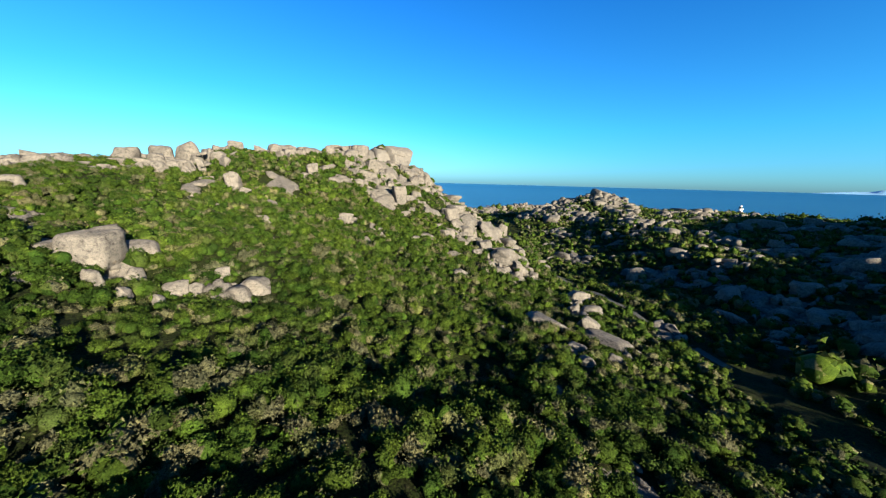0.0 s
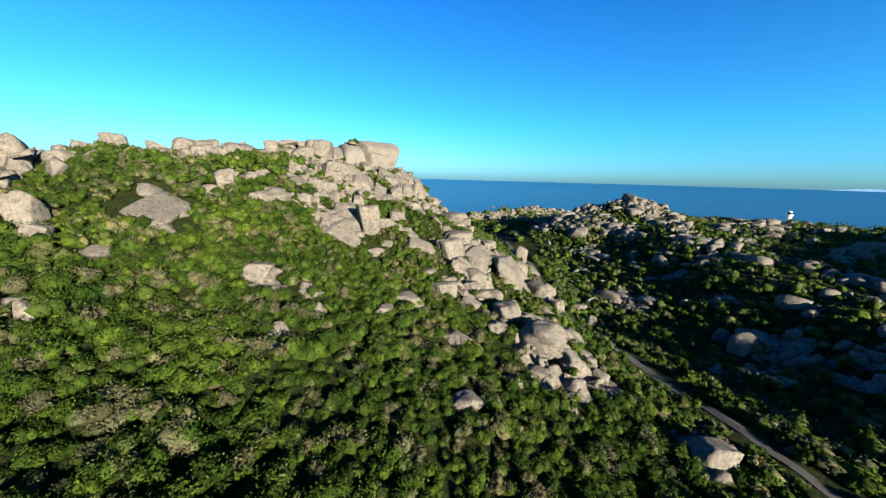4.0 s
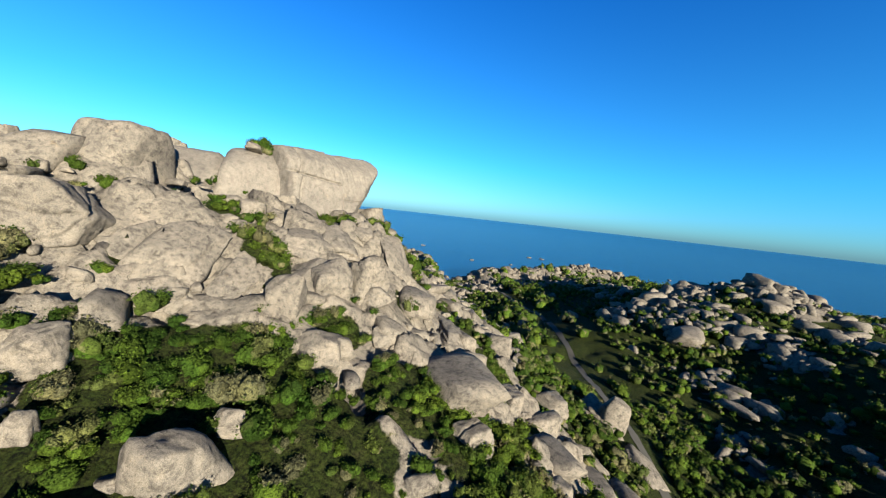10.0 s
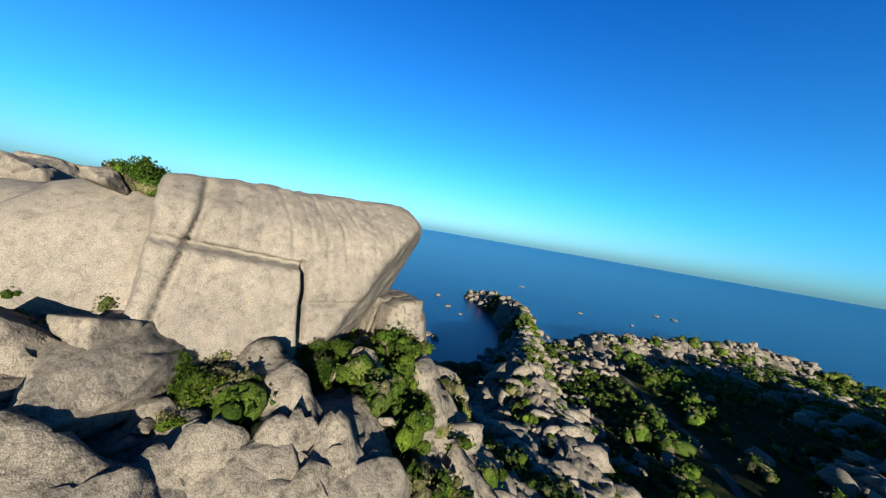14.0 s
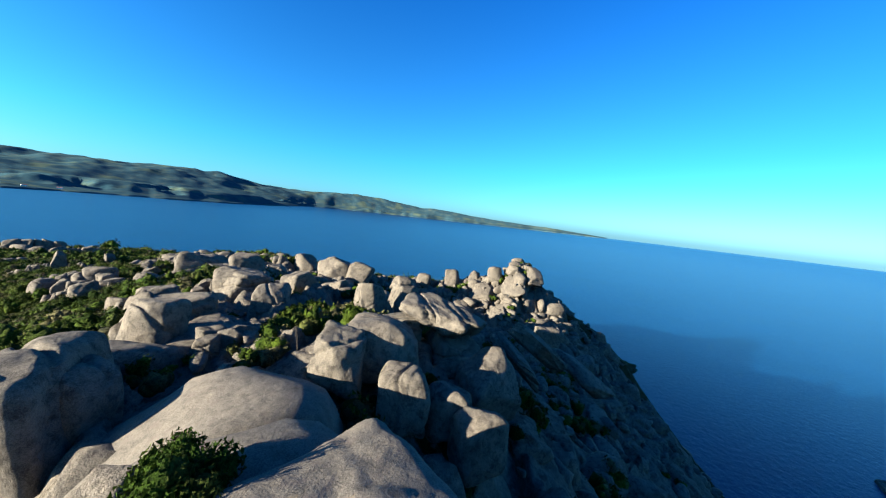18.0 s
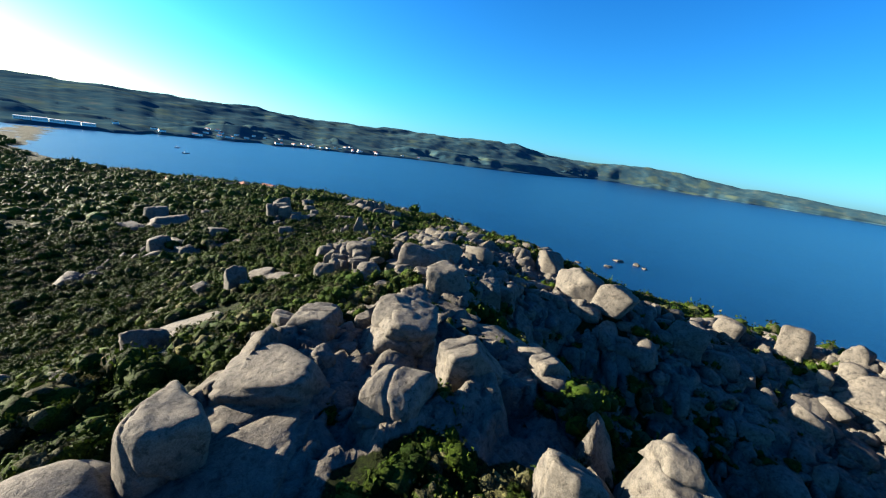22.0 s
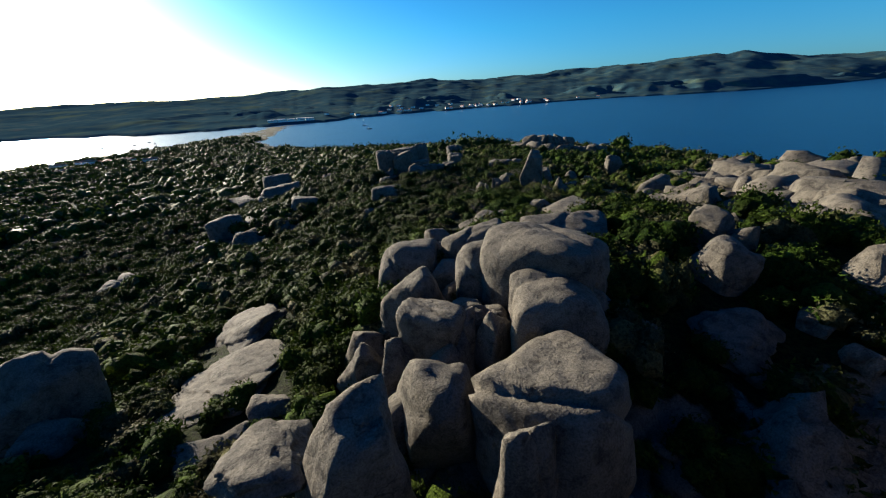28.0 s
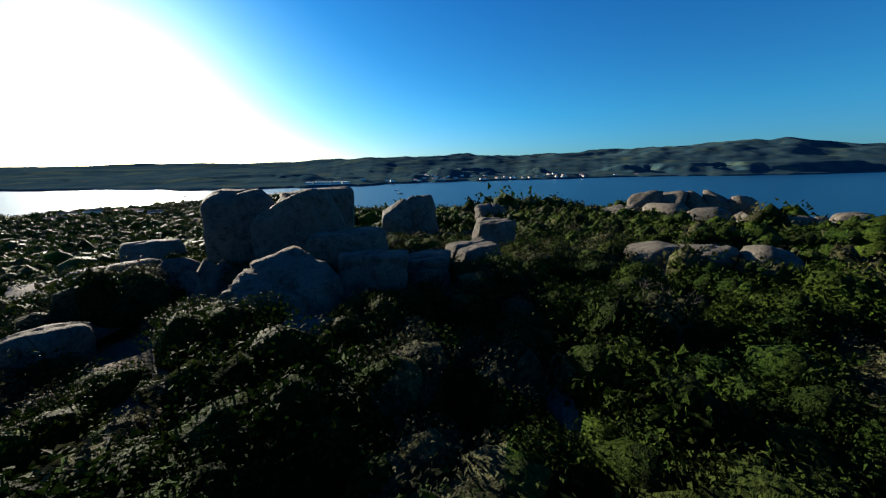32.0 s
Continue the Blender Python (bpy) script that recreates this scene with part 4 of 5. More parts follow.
OUTCROP = [(-61.5, 58.1, 40.6, 7.6, 7.5, 0), (-59.6, 66.6, 37.6, 5.6, 4.5, 0), (-54.3, 58, 34.3, 2.6, 3.4, 0), (-47.7, 58.5, 31.9, 3.9, 2.9, 1), (-45.3, 60, 31.2, 2.8, 2.6, 1), (-56.6, 53.4, 35.3, 2.9, 3.5, 1), (-50.5, 51.5, 32.9, 2.3, 3.1, 1), (-37.9, 66.2, 30.6, 5.8, 4.4, 1), (-46.4, 53, 31.2, 2.2, 2.5, 1), (-45.5, 68.2, 32.1, 2.7, 2.7, 1), (38, 81.9, 18.3, 6.3, 6, 1), (40.3, 74.8, 13.8, 9, 13.6, 2), (28.7, 66.4, 18.4, 5.1, 3.2, 1), (27.7, 59, 19, 2.9, 2.4, 1), (25.8, 81.2, 16.4, 9, 13.5, 2)]
KNOLL = [(-158.8, 10.6, 45.8, 7.3, 4.4, 1), (-162.1, 12.5, 48.7, 5.9, 7, 1), (-165.4, 15.1, 48.9, 5.5, 6.5, 1), (-168.5, 17.9, 48.9, 5.5, 7, 1), (-171.2, 20.6, 49, 5.7, 7.2, 1), (-172.9, 22.5, 48.4, 5.2, 6.7, 1), (-169.9, 19.6, 45.5, 6.2, 3.9, 0), (-169.2, 30.7, 45.4, 3.4, 3.3, 0), (-171.1, 32.9, 46.2, 3.8, 4.2, 0), (-173, 35.3, 46.2, 3.1, 4, 0), (-174.2, 37, 47.1, 4.1, 5.3, 0), (-175.4, 39, 46.7, 4, 5.2, 0)]
END_SLABS = [(-107.4, 51.5, 52, 6.7, 6.9, 0), (-109, 61.1, 49.8, 4.4, 4, 1), (-112.3, 58.9, 49.4, 3.9, 3.6, 1), (-115.1, 56.4, 48.5, 3.8, 2.8, 1), (-118.7, 53.8, 48.4, 4.1, 3.6, 1), (-122.1, 45.9, 48.9, 3.6, 4.7, 1), (-111, 55.1, 50, 4.4, 4.3, 0), (-112.6, 16.7, 48.1, 5.8, 7.7, 1), (-116.9, 14.7, 48.7, 6.5, 8.3, 0), (-132.6, 4.1, 45.8, 6.7, 4.8, 0), (-110.6, 63.4, 47.6, 2.6, 1.1, 0)]
BLOCK_PLACES = [
    (HEAP, 153, "in the great boulder heap"),
    (HEAP_TOP, 176, "on top of the boulder heap"),
    (CLUSTER, 146, "in the cluster among the shrubs"),
    (HEAP_NEAR, -172, "at the near end of the boulder heap"),
    (TOR, 136, "in the blunt tor on the crest"),
    (HEAP_SIDE, 140, "beside the great boulder heap"),
    (UPPER, 27, "on the upper slope"),
    (RIDGELET, -6, "in the broken rib on the eastern flank"),
    (LEFT_SLOPE, 25, "on the shrubby southern slope"),
    (FLANK, 8, "on the eastern flank"),
    (RIB, 8, "on the rocky rib"),
    (SHOULDER, 24, "below the crag"),
    (BREAST, 14, "on the steep breast below the crag"),
    (CREST, 107, "on the crest west of the crag"),
    (SEAWARD, 97, "on the seaward edge of the crest"),
    (FAR_RIDGE, 93, "on the ridge above the western cliffs"),
    (RIDGE, 144, "along the narrow ridge"),
    (SPUR, 114, "on the western spur"),
    (PILE, 158, "in the boulder pile"),
    (GULLY, 131, "above the western gully"),
    (MONOLITH, 146, "round the leaning monolith"),
    (HEATH, 172, "among the shrubs"),
    (END, -158, "on the ridge's southern end"),
    (GULLY_EDGE, 120, "on the gully's edge beside the heap"),
    (BARE_SLABS, 147, "beside the shrubs"),
    (LEDGES, 36, "on the ledges under the crag"),
    (AMONG, 173, "among the shrubs of the ridge"),
    (OUTCROP, 22, "in the outcrop on the southern slope"),
    (KNOLL, 133, "on the coastal knoll"),
    (END_SLABS, -178, "in the ridge's southern slabs"),
]
LOOKS = (("domed grey granite boulder", "rounded weathered granite boulder"), ("angular jointed granite block", "cracked pale granite block"), ("sloping split granite slab", "layered granite slab"))


def block(x, y, top, w, h, kind, heading, seed, where):
    rng = np.random.default_rng(3000 + seed)
    ob = new(("boulder", "granite_block", "flat_rock")[kind], (LARGE if w > 3.2 and where in NEAR_BY else SMALL)[kind][int(rng.integers(0, 10))])
    BIG.append((x, y, (max(w, h) if kind == 2 else w) * 0.95))
    if kind == 2:
        e = np.array([3.0, -3.0, 0, 0])
        g = land(x + e, y + e[::-1], False)[0]
        up = Vector((g[1] - g[0], g[2] - g[3], 6.0)).normalized()
        turn = radians(heading + 90 + rng.normal(0, 12))
        along = Vector((math.cos(turn), math.sin(turn), 0))
        along = (along - up * along.dot(up)).normalized()
        side = along.cross(up)
        thick = 0.42 * min(w, h)
        at = Vector((x, y, top)) + up * (0.05 * thick)
        ob.matrix_basis = Matrix((side, along, up)).transposed().to_4x4() @ Matrix.Diagonal((w * 0.53, h * 0.53, thick * 0.5, 1))
        ob.matrix_basis.translation = at
        return tagged(ob, f"{LOOKS[kind][seed % 2]} {where}", "rock", "flat granite rocks")
    if h > 1.35 * w and not ("monolith" in where or "cluster" in where):
        ob.data = STOUT[seed % 8]
    if top > 55 and "monolith" in where:
        heading += 180
    deep = w * rng.uniform(0.72, 1.0)
    ob.matrix_basis = pose(x, y, top - h / 2, *rng.normal(0, 4, 2), heading + rng.normal(0, 10)) @ Matrix.Diagonal((w * 0.53, deep * 0.53, h * 0.52, 1))
    return tagged(ob, f"{LOOKS[kind][seed % 2]} {where}", ("boulder", "rock block")[kind], "granite boulders")


NEAR_BY = {where for row, heading, where in BLOCK_PLACES if row in (HEAP, HEAP_TOP, CLUSTER, END_SLABS, HEAP_NEAR, BARE_SLABS, TOR, CREST, SHOULDER, LEDGES, MONOLITH, END, RIDGE)}
# the opposite ridge's three tors
KNOBS = [(160, 351, 44, 15, 15, 0), (170, 353, 42, 11, 12, 0), (152, 348, 40, 10, 10, 0), (164, 344, 38, 11, 10, 1), (178, 358, 39, 12, 10, 0), (128, 366, 38.5, 11, 12, 0), (119, 364, 35, 10, 9, 0), (111, 367, 32, 9, 8, 1), (133, 357, 34, 9, 8, 0),
         (98, 352, 27, 9, 7, 0), (236, 300, 30, 12, 10, 0), (262, 262, 27, 12, 9, 0), (214, 318, 30, 10, 8, 0)]
BLOCK_PLACES.append((KNOBS, 20, "on the skyline of the opposite ridge"))
k = 0
for row, heading, where in BLOCK_PLACES:
    for x, y, top, w, h, kind in row:
        block(x, y, top, w, h, kind, heading, k, where)
        k += 1


# single rocks that stand out: x, y, centre height, half sizes, turns, which shape, label
def lone_rock(x, y, z, sx, sy, sz, turn, shape, label):
    ob = new("boulder", ROCKS[shape])
    ob.matrix_basis = pose(x, y, z, *turn) @ Matrix.Diagonal((sx, sy, sz, 1))
    return tagged(ob, label, "boulder", "granite boulders")


lone_rock(-92.0, 214.2, 68.6, 2.2, 1.9, 1.2, (0, -14, 40), 8, "tilted cap stone balanced on a granite stem")
lone_rock(138.0, 577.0, 14.5, 6.0, 5.0, 9.0, (0, 6, 0), 3, "tall granite pinnacle on the far promontory")
# skerries in the sea
for i, (x, y, s) in enumerate([(-94, 777, 5), (-116, 504, 4), (-97, 487, 2.5), (123, 778, 6), (100, 779, 5), (0, 647, 4), (56, 646, 3), (295, 691, 5), (-145, 544, 6), (-134, 444, 5),
                               (-127, 446, 4), (-104, 417, 5), (-92, 410, 5), (-85, 406, 4), (-447, 68, 7), (-455, 83, 6), (-450, 93, 4), (-383, 55, 4), (-407, 74, 5), (-166, 390, 7), (-153, 393, 5)]):
    lone_rock(x, y, 0.2, s, s * 0.6, s * 0.35, (0, 0, i * 37), i % 14, "low wave-washed granite skerry in the sea")


# ---- the great crag: three joined slabs of streaked granite ----
def half_space_body(centre, planes, sub, power, seed, shape):
    d, f = BALLS[sub]
    c = np.array(centre, float)
    s = 0
    for point, normal in planes:
        n = np.array(normal, float)
        n /= np.linalg.norm(n)
        s = s + np.clip(d @ n / max(0.5, (np.array(point) - c) @ n), 0, None) ** power
    v = d * (s ** (-1 / power))[:, None] + c
    q = v / 5.0
    v = v + d * (0.38 * fbm(q[:, 0], q[:, 1], q[:, 2], 4, seed))[:, None]
    q = v / 1.1
    v = v + d * (0.09 * fbm(q[:, 0], q[:, 1], q[:, 2], 3, seed + 4))[:, None]
    return shape(v, d), f


def main_face(v, d):
    along = (v[:, 0] + 25.7) * 0.36 + (v[:, 1] - 225.0) * 0.93
    front = smooth(0.15, 0.45, d @ np.array([0.8, -0.5, 0.1]))
    out = np.array([0.85, -0.5, 0.0])
    low = (1 - smooth(65.2, 65.6, v[:, 2] + 0.12 * along)) * (1 - smooth(-0.4, 0.0, along))
    v = v + out * (1.5 * low * front)[:, None]
    gap = np.exp(-(((along - 0.25) / 0.28) ** 2)) * (1 - smooth(65.4, 66.4, v[:, 2])) * smooth(58.5, 60, v[:, 2])
    v = v - out * (1.3 * gap * front)[:, None]
    ledge = np.exp(-(((v[:, 2] + 0.12 * along - 65.7) / 0.2) ** 2)) * (1 - smooth(-0.3, 0.1, along))
    v = v - out * (0.9 * ledge * front)[:, None]
    slant = along + 8.2 - 0.3 * (v[:, 2] - 66)
    cleft = np.exp(-((slant / 0.32) ** 2)) * smooth(59, 61, v[:, 2])
    v = v - out * (1.1 * cleft * front)[:, None]
    seam = np.exp(-(((v[:, 2] - 62.3) / 0.16) ** 2)) * smooth(0.6, 1.0, along) * (1 - smooth(5.0, 6.0, along))
    v = v - out * (0.45 * seam * front)[:, None]
    ribs = np.abs(np.mod(along * 0.55 + 0.5 * value_noise(along * 0.4, v[:, 2] * 0.12, seed=71), 1.0) - 0.5)
    groove = np.exp(-((ribs / 0.06) ** 2)) * smooth(63, 69, v[:, 2])
    return v - out * (0.20 * groove * front)[:, None]


def crag_part(name, centre, planes, sub, power, seed, shape=lambda v, d: v):
    v, f = half_space_body(centre, planes, sub, power, seed, shape)
    return new(name, mesh_from(name, v, f, GRANITE_FACE))


crag = crag_part("granite_crag", (-33.5, 231, 62), [
    ((-25.7, 225, 64.5), (0.83, -0.50, 0.24)), ((-28.6, 228, 71.2), (0.50, -0.28, 0.82)), ((-38, 233, 72.2), (-0.06, -0.03, 1)), ((-24.8, 242, 72.2), (0.58, 0.30, 0.76)), ((-23.3, 240.7, 68.6), (0.86, 0.30, -0.42)),
    ((-27, 252, 60), (0.45, 0.9, 0.1)), ((-41.7, 228.4, 71), (-0.72, 0.62, 0.3)), ((-36.5, 218.5, 64), (-0.48, -0.86, 0.05)), ((-37, 233, 44), (0, 0, -1)), ((-41, 240, 66), (-0.4, 0.8, 0.5))],
    7, 26.0, 7, main_face)
tagged(crag, "massive pale granite crag with vertical dark streaks and a ledge", "crag")
slab_b = crag_part("crag_slab", (-41, 219, 60), [
    ((-34.6, 215.4, 63), (0.80, -0.56, 0.28)), ((-38, 217, 68.9), (0.5, -0.4, 0.8)), ((-41, 220, 70.2), (0, 0, 1)), ((-34.5, 219.5, 62), (0.6, 0.75, 0)), ((-44, 226, 62), (-0.4, 0.9, 0.2)),
    ((-47, 216, 60), (-0.75, -0.6, 0.2)), ((-50, 222, 62), (-0.9, 0.3, 0.4)), ((-41, 219, 46), (0, 0, -1))], 4, 12.0, 17)
slab_b.parent = crag
slab_c = crag_part("crag_slab", (-49, 214, 58), [
    ((-41, 207.5, 61), (0.72, -0.62, 0.32)), ((-46, 211, 67.5), (0.45, -0.45, 0.78)), ((-50, 216, 69.0), (0, 0, 1)), ((-42, 214, 60), (0.7, 0.7, 0)), ((-52, 222, 60), (-0.3, 0.9, 0.3)),
    ((-54, 208, 58), (-0.6, -0.8, 0.2)), ((-58, 216, 60), (-0.9, 0.2, 0.5)), ((-49, 214, 45), (0, 0, -1))], 4, 11.0, 27)
slab_c.parent = crag
for i, (x, y, z, sx, sy, sz) in enumerate([(-26.5, 247, 55.0, 4.4, 6, 5.8), (-24.6, 240, 55, 4.0, 5.2, 6.6), (-21.0, 245, 47.0, 4.6, 4.8, 6.0), (-20.0, 250.5, 43.0, 4.6, 5.0, 5.6), (-20.5, 237.5, 46.5, 4.6, 5.2, 5.4), (-14.5, 242, 37.5, 5.0, 5.0, 5.6),
                                            (-22.0, 229, 52.0, 4.0, 4.6, 4.4), (-30, 213.5, 59.6, 2.6, 2.2, 2.6), (-36, 207, 58.8, 2.8, 2.2, 2.4)]):
    p = new("crag_buttress", LARGE[i % 2][(i * 3 + 1) % 10])
    p.matrix_basis = pose(x, y, z, 4 * (i % 4) - 6, 5 * (i % 3) - 5, 25 + 23 * i) @ Matrix.Diagonal((sx, sy, sz, 1))
    p.parent = crag
lone_rock(-39.2, 216.6, 70.4, 1.6, 1.2, 0.9, (0, 12, 30), 12, "oval granite stone wedged in the crag's cleft")
# the western blocks that carry on the crag's crest
lone_rock(-47.8, 199.5, 63.6, 5.8, 5.2, 6.6, (0, 5, 20), 13, "domed granite tower with a dark hollow under its cap").data = LARGE[0][2]
lone_rock(-57.0, 194.0, 61.0, 6.0, 5.0, 5.0, (0, -5, 80), 0, "square-jointed granite block on the ridge's skyline").data = LARGE[0][5]


# ---- loose rock too plentiful to count ----
def gather(shapes, xs_, ys_, zs_, sx, sy, sz, turn, pick):
    vs, fs, base = [], [], 0
    for s, (v, f) in enumerate(shapes):
        m = np.nonzero(pick == s)[0]
        if not len(m):
            continue
        c, n = np.cos(turn[m]), np.sin(turn[m])
        px, py = v[None, :, 0] * sx[m, None], v[None, :, 1] * sy[m, None]
        q = np.stack([px * c[:, None] - py * n[:, None] + xs_[m, None], px * n[:, None] + py * c[:, None] + ys_[m, None], v[None, :, 2] * sz[m, None] + zs_[m, None]], -1)
        vs.append(q.reshape(-1, 3))
        fs.append((f[None] + (np.arange(len(m)) * len(v))[:, None, None] + base).reshape(-1, 3))
        base += len(m) * len(v)
    return np.concatenate(vs), np.concatenate(fs)


def spots(x0, x1, y0, y1, step, seed):
    rng = np.random.default_rng(seed)
    gx, gy = np.meshgrid(np.arange(x0, x1, step), np.arange(y0, y1, step))
    x, y = gx.ravel() + rng.uniform(-0.5, 0.5, gx.size) * step, gy.ravel() + rng.uniform(-0.5, 0.5, gx.size) * step
    return x, y, rng


SHAPES_2, SHAPES_3 = [rock_shape(40 + i, 2, 4, 50.0, 0.06) for i in range(10)], [rock_shape(60 + i, 3, 5, 90.0, 0.045) for i in range(10)]
# clear of the camera's way: the air over the ridge stays free of tall blocks here
def low_air(x, y):
    way = 0.6 * np.exp(-(((x + 108) / 24) ** 4)) * (1 - smooth(140, 165, y)) * smooth(30, 50, y)
    foot = 0.5 * np.exp(-(((x + 25) / 17) ** 2 + ((y - 206) / 20) ** 2) ** 2)
    return 1 - np.maximum(way, foot)


def loose_rock(name, area, step, size, seed, shapes, level, label):
    x, y, rng = spots(*area, step, seed)
    g, rock = land(x, y, False)
    crest = 0.22 * smooth(-40, -55, x) * smooth(-100, -94, x) * smooth(140, 160, y)
    keep = (rockiness(x, y) > level + crest + rng.uniform(-0.12, 0.2, len(x))) & (g > -1.0)
    x, y, g = x[keep], y[keep], g[keep]
    s = size * np.exp(rng.normal(0, 0.38, len(x))) * low_air(x, y)
    rib = smooth(-108, -122, x) * smooth(110, 140, y)
    s = s * (1 - 0.25 * rib)
    hgt = s * rng.uniform(0.45, 0.9, len(x)) * low_air(x, y) * (1 + 0.4 * rib)
    v, f = gather(shapes, x, y, g + hgt * 0.25, s * 1.35, s * rng.uniform(0.5, 0.85, len(x)), hgt, 0.5 + rng.integers(0, 4, len(x)) * 1.571 + rng.normal(0, 0.3, len(x)), rng.integers(0, len(shapes), len(x)))
    return tagged(new(name, mesh_from(name, v, f, GRANITE)), label, "rocks", kind="stuff")


loose_rock("loose_blocks", (-240, 50, 25, 300), 6.2, 2.0, 5, SHAPES_3, 0.58, "jumbled pale granite blocks covering the rocky ridge")
loose_rock("west_headland_blocks", (-215, -130, 130, 290), 3.5, 2.1, 13, SHAPES_2, 0.36, "tightly packed granite blocks of the western headland")
loose_rock("cliff_stones", (-150, -96, 112, 240), 3.0, 1.9, 12, SHAPES_2, 0.42, "broken granite blocks packed along the steep western side of the ridge")
loose_rock("loose_stones", (-240, 50, -10, 300), 4.2, 0.85, 6, SHAPES_2, 0.42, "weathered granite stones scattered between the shrubs")
loose_rock("far_outcrops", (66, 300, 60, 440), 9.0, 3.0, 18, SHAPES_3, 0.42, "broad granite outcrops on the opposite slope")
loose_rock("far_blocks", (66, 340, 60, 450), 5.0, 1.9, 8, SHAPES_2, 0.44, "granite blocks scattered over the opposite slope")
loose_rock("headland_blocks", (-140, 190, 290, 600), 4.6, 2.1, 9, SHAPES_2, 0.35, "broken granite blocks on the narrow headland")
loose_rock("cliff_blocks", (-290, -130, -120, 30), 6.5, 2.4, 10, SHAPES_2, 0.40, "granite blocks along the western coast")


# ---- shrubs ----
def bush_shape(seed, lumps, lump_sub, shards, leaf, slim=0.8):
    """A crown of overlapping leafy lumps: dark rounded cores under many small leaf tufts."""
    rng = np.random.default_rng(seed)
    d, f = BALLS[lump_sub]
    vs, fs, base = [], [], 0
    cen = []
    for i in range(lumps):
        a, r = rng.uniform(0, 6.28), 0.72 * math.sqrt(rng.uniform(0, 1))
        rad = rng.uniform(0.34, 0.56) if i else 0.66
        c = np.array([r * math.cos(a), r * math.sin(a), 0.18 + 0.62 * rng.uniform(0, 1) * (1 - 0.7 * r)]) if i else np.array([0, 0, 0.28])
        cen.append((c, rad))
        q = d * 2.1 + seed + i
        v = d * (rad * 0.82 * (1 + 0.34 * value_noise(q[:, 0], q[:, 1], q[:, 2], seed) + 0.2 * value_noise(q[:, 0] * 2.3, q[:, 1] * 2.3, q[:, 2] * 2.3, seed + 1)))[:, None] + c
        vs.append(v)
        fs.append(f + base)
        base += len(v)
    k = rng.integers(0, lumps, shards)
    n = rng.normal(size=(shards, 3))
    n[:, 2] = np.abs(n[:, 2]) * 0.9 + 0.05 * n[:, 2]
    n /= np.linalg.norm(n, axis=1)[:, None]
    c, rad = np.array([cen[i][0] for i in k]), np.array([cen[i][1] for i in k])
    p = c + n * (rad * rng.uniform(0.78, 1.22, shards))[:, None]
    t1 = np.cross(n + 0.7 * rng.normal(size=(shards, 3)), rng.normal(size=(shards, 3)))
    t1 /= np.linalg.norm(t1, axis=1)[:, None]
    t2 = np.cross(n + 0.6 * rng.normal(size=(shards, 3)), t1)
    t2 /= np.linalg.norm(t2, axis=1)[:, None]
    s = (leaf * rng.uniform(0.6, 1.3, shards))[:, None]
    tri = np.stack([p + t1 * s, p - t1 * s * 0.6 + t2 * s * slim, p - t1 * s * 0.5 - t2 * s * slim + n * s * 0.5], 1)
    vs.append(tri.reshape(-1, 3))
    fs.append(np.arange(shards * 3).reshape(-1, 3) + base)
    return np.concatenate(vs), np.concatenate(fs)


def shrub_cover(name, area, step, size, seed, shapes, label, hole=None, thin=1.0):
    x, y, rng = spots(*area, step, seed)
    g, rock = land(x, y, False)
    rk = rockiness(x, y)
    nook = smooth(0.05, 0.35, fbm(x / 7, y / 7, seed=91))
    odds = np.where(rk > 0.52, 0.03 + 0.55 * nook, np.where(rk > 0.4, 0.6, 1.0)) * thin
    keep = (rng.uniform(0, 1, len(x)) < odds) & (g > 0.7) & (np.abs(track_offset(x, y)) > 2.6 + size)
    for bx, by, bw in BIG:
        if bw > 1.5:
            keep &= (x - bx) ** 2 + (y - by) ** 2 > (0.42 * bw + 0.25 * size) ** 2
    if hole is not None:
        keep &= ~hole(x, y)
    x, y, g = x[keep], y[keep], g[keep]
    s = size * np.exp(rng.normal(0, 0.34, len(x))) * (1 + 0.35 * fbm(x / 20, y / 20, seed=51))
    s = np.clip(s, size * 0.4, size * 1.8) 
    hgt = s * rng.uniform(0.75, 1.15, len(x))
    steep = np.hypot(land(x + 1, y, False)[0] - g, land(x, y + 1, False)[0] - g)
    v, f = gather(shapes, x, y, g + (0.5 * np.minimum(steep, 1.2) - 0.12) * hgt, s, s * rng.uniform(0.8, 1.0, len(x)), hgt, rng.uniform(0, 6.28, len(x)), rng.integers(0, len(shapes), len(x)))
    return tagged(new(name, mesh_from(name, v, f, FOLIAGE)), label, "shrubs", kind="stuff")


FINE = [bush_shape(200 + i, 7, 1, 2000, 0.04, 0.5) for i in range(6)]
DOMES = [bush_shape(230 + i, 5, 1, 320, 0.085, 0.6) for i in range(10)]
NEARISH = [bush_shape(210 + i, 5, 1, 380, 0.085, 0.45) for i in range(8)]
MIDDLE = [bush_shape(220 + i, 4, 1, 80, 0.095) for i in range(10)]
COARSE = [bush_shape(240 + i, 3, 1, 60, 0.085) for i in range(8)]
close = lambda x, y: (x > -128) & (x < -97) & (y > 40) & (y < 112)
slope = lambda x, y: (x > -62) & (x < 42) & (y > 14) & (y < 138)
shoulder = lambda x, y: (x > -48) & (x < 22) & (y > 138) & (y < 216)
around = lambda x, y: slope(x, y) | shoulder(x, y) | (x > -138) & (x < -78) & (y > 30) & (y < 160)
inner = lambda x, y: ((x > -225) & (x < 70) & (y > -6) & (y < 262)) | ((x < 25) & (y > 260)) | ((x > 60) & (x < 300) & (y > 70) & (y < 470))
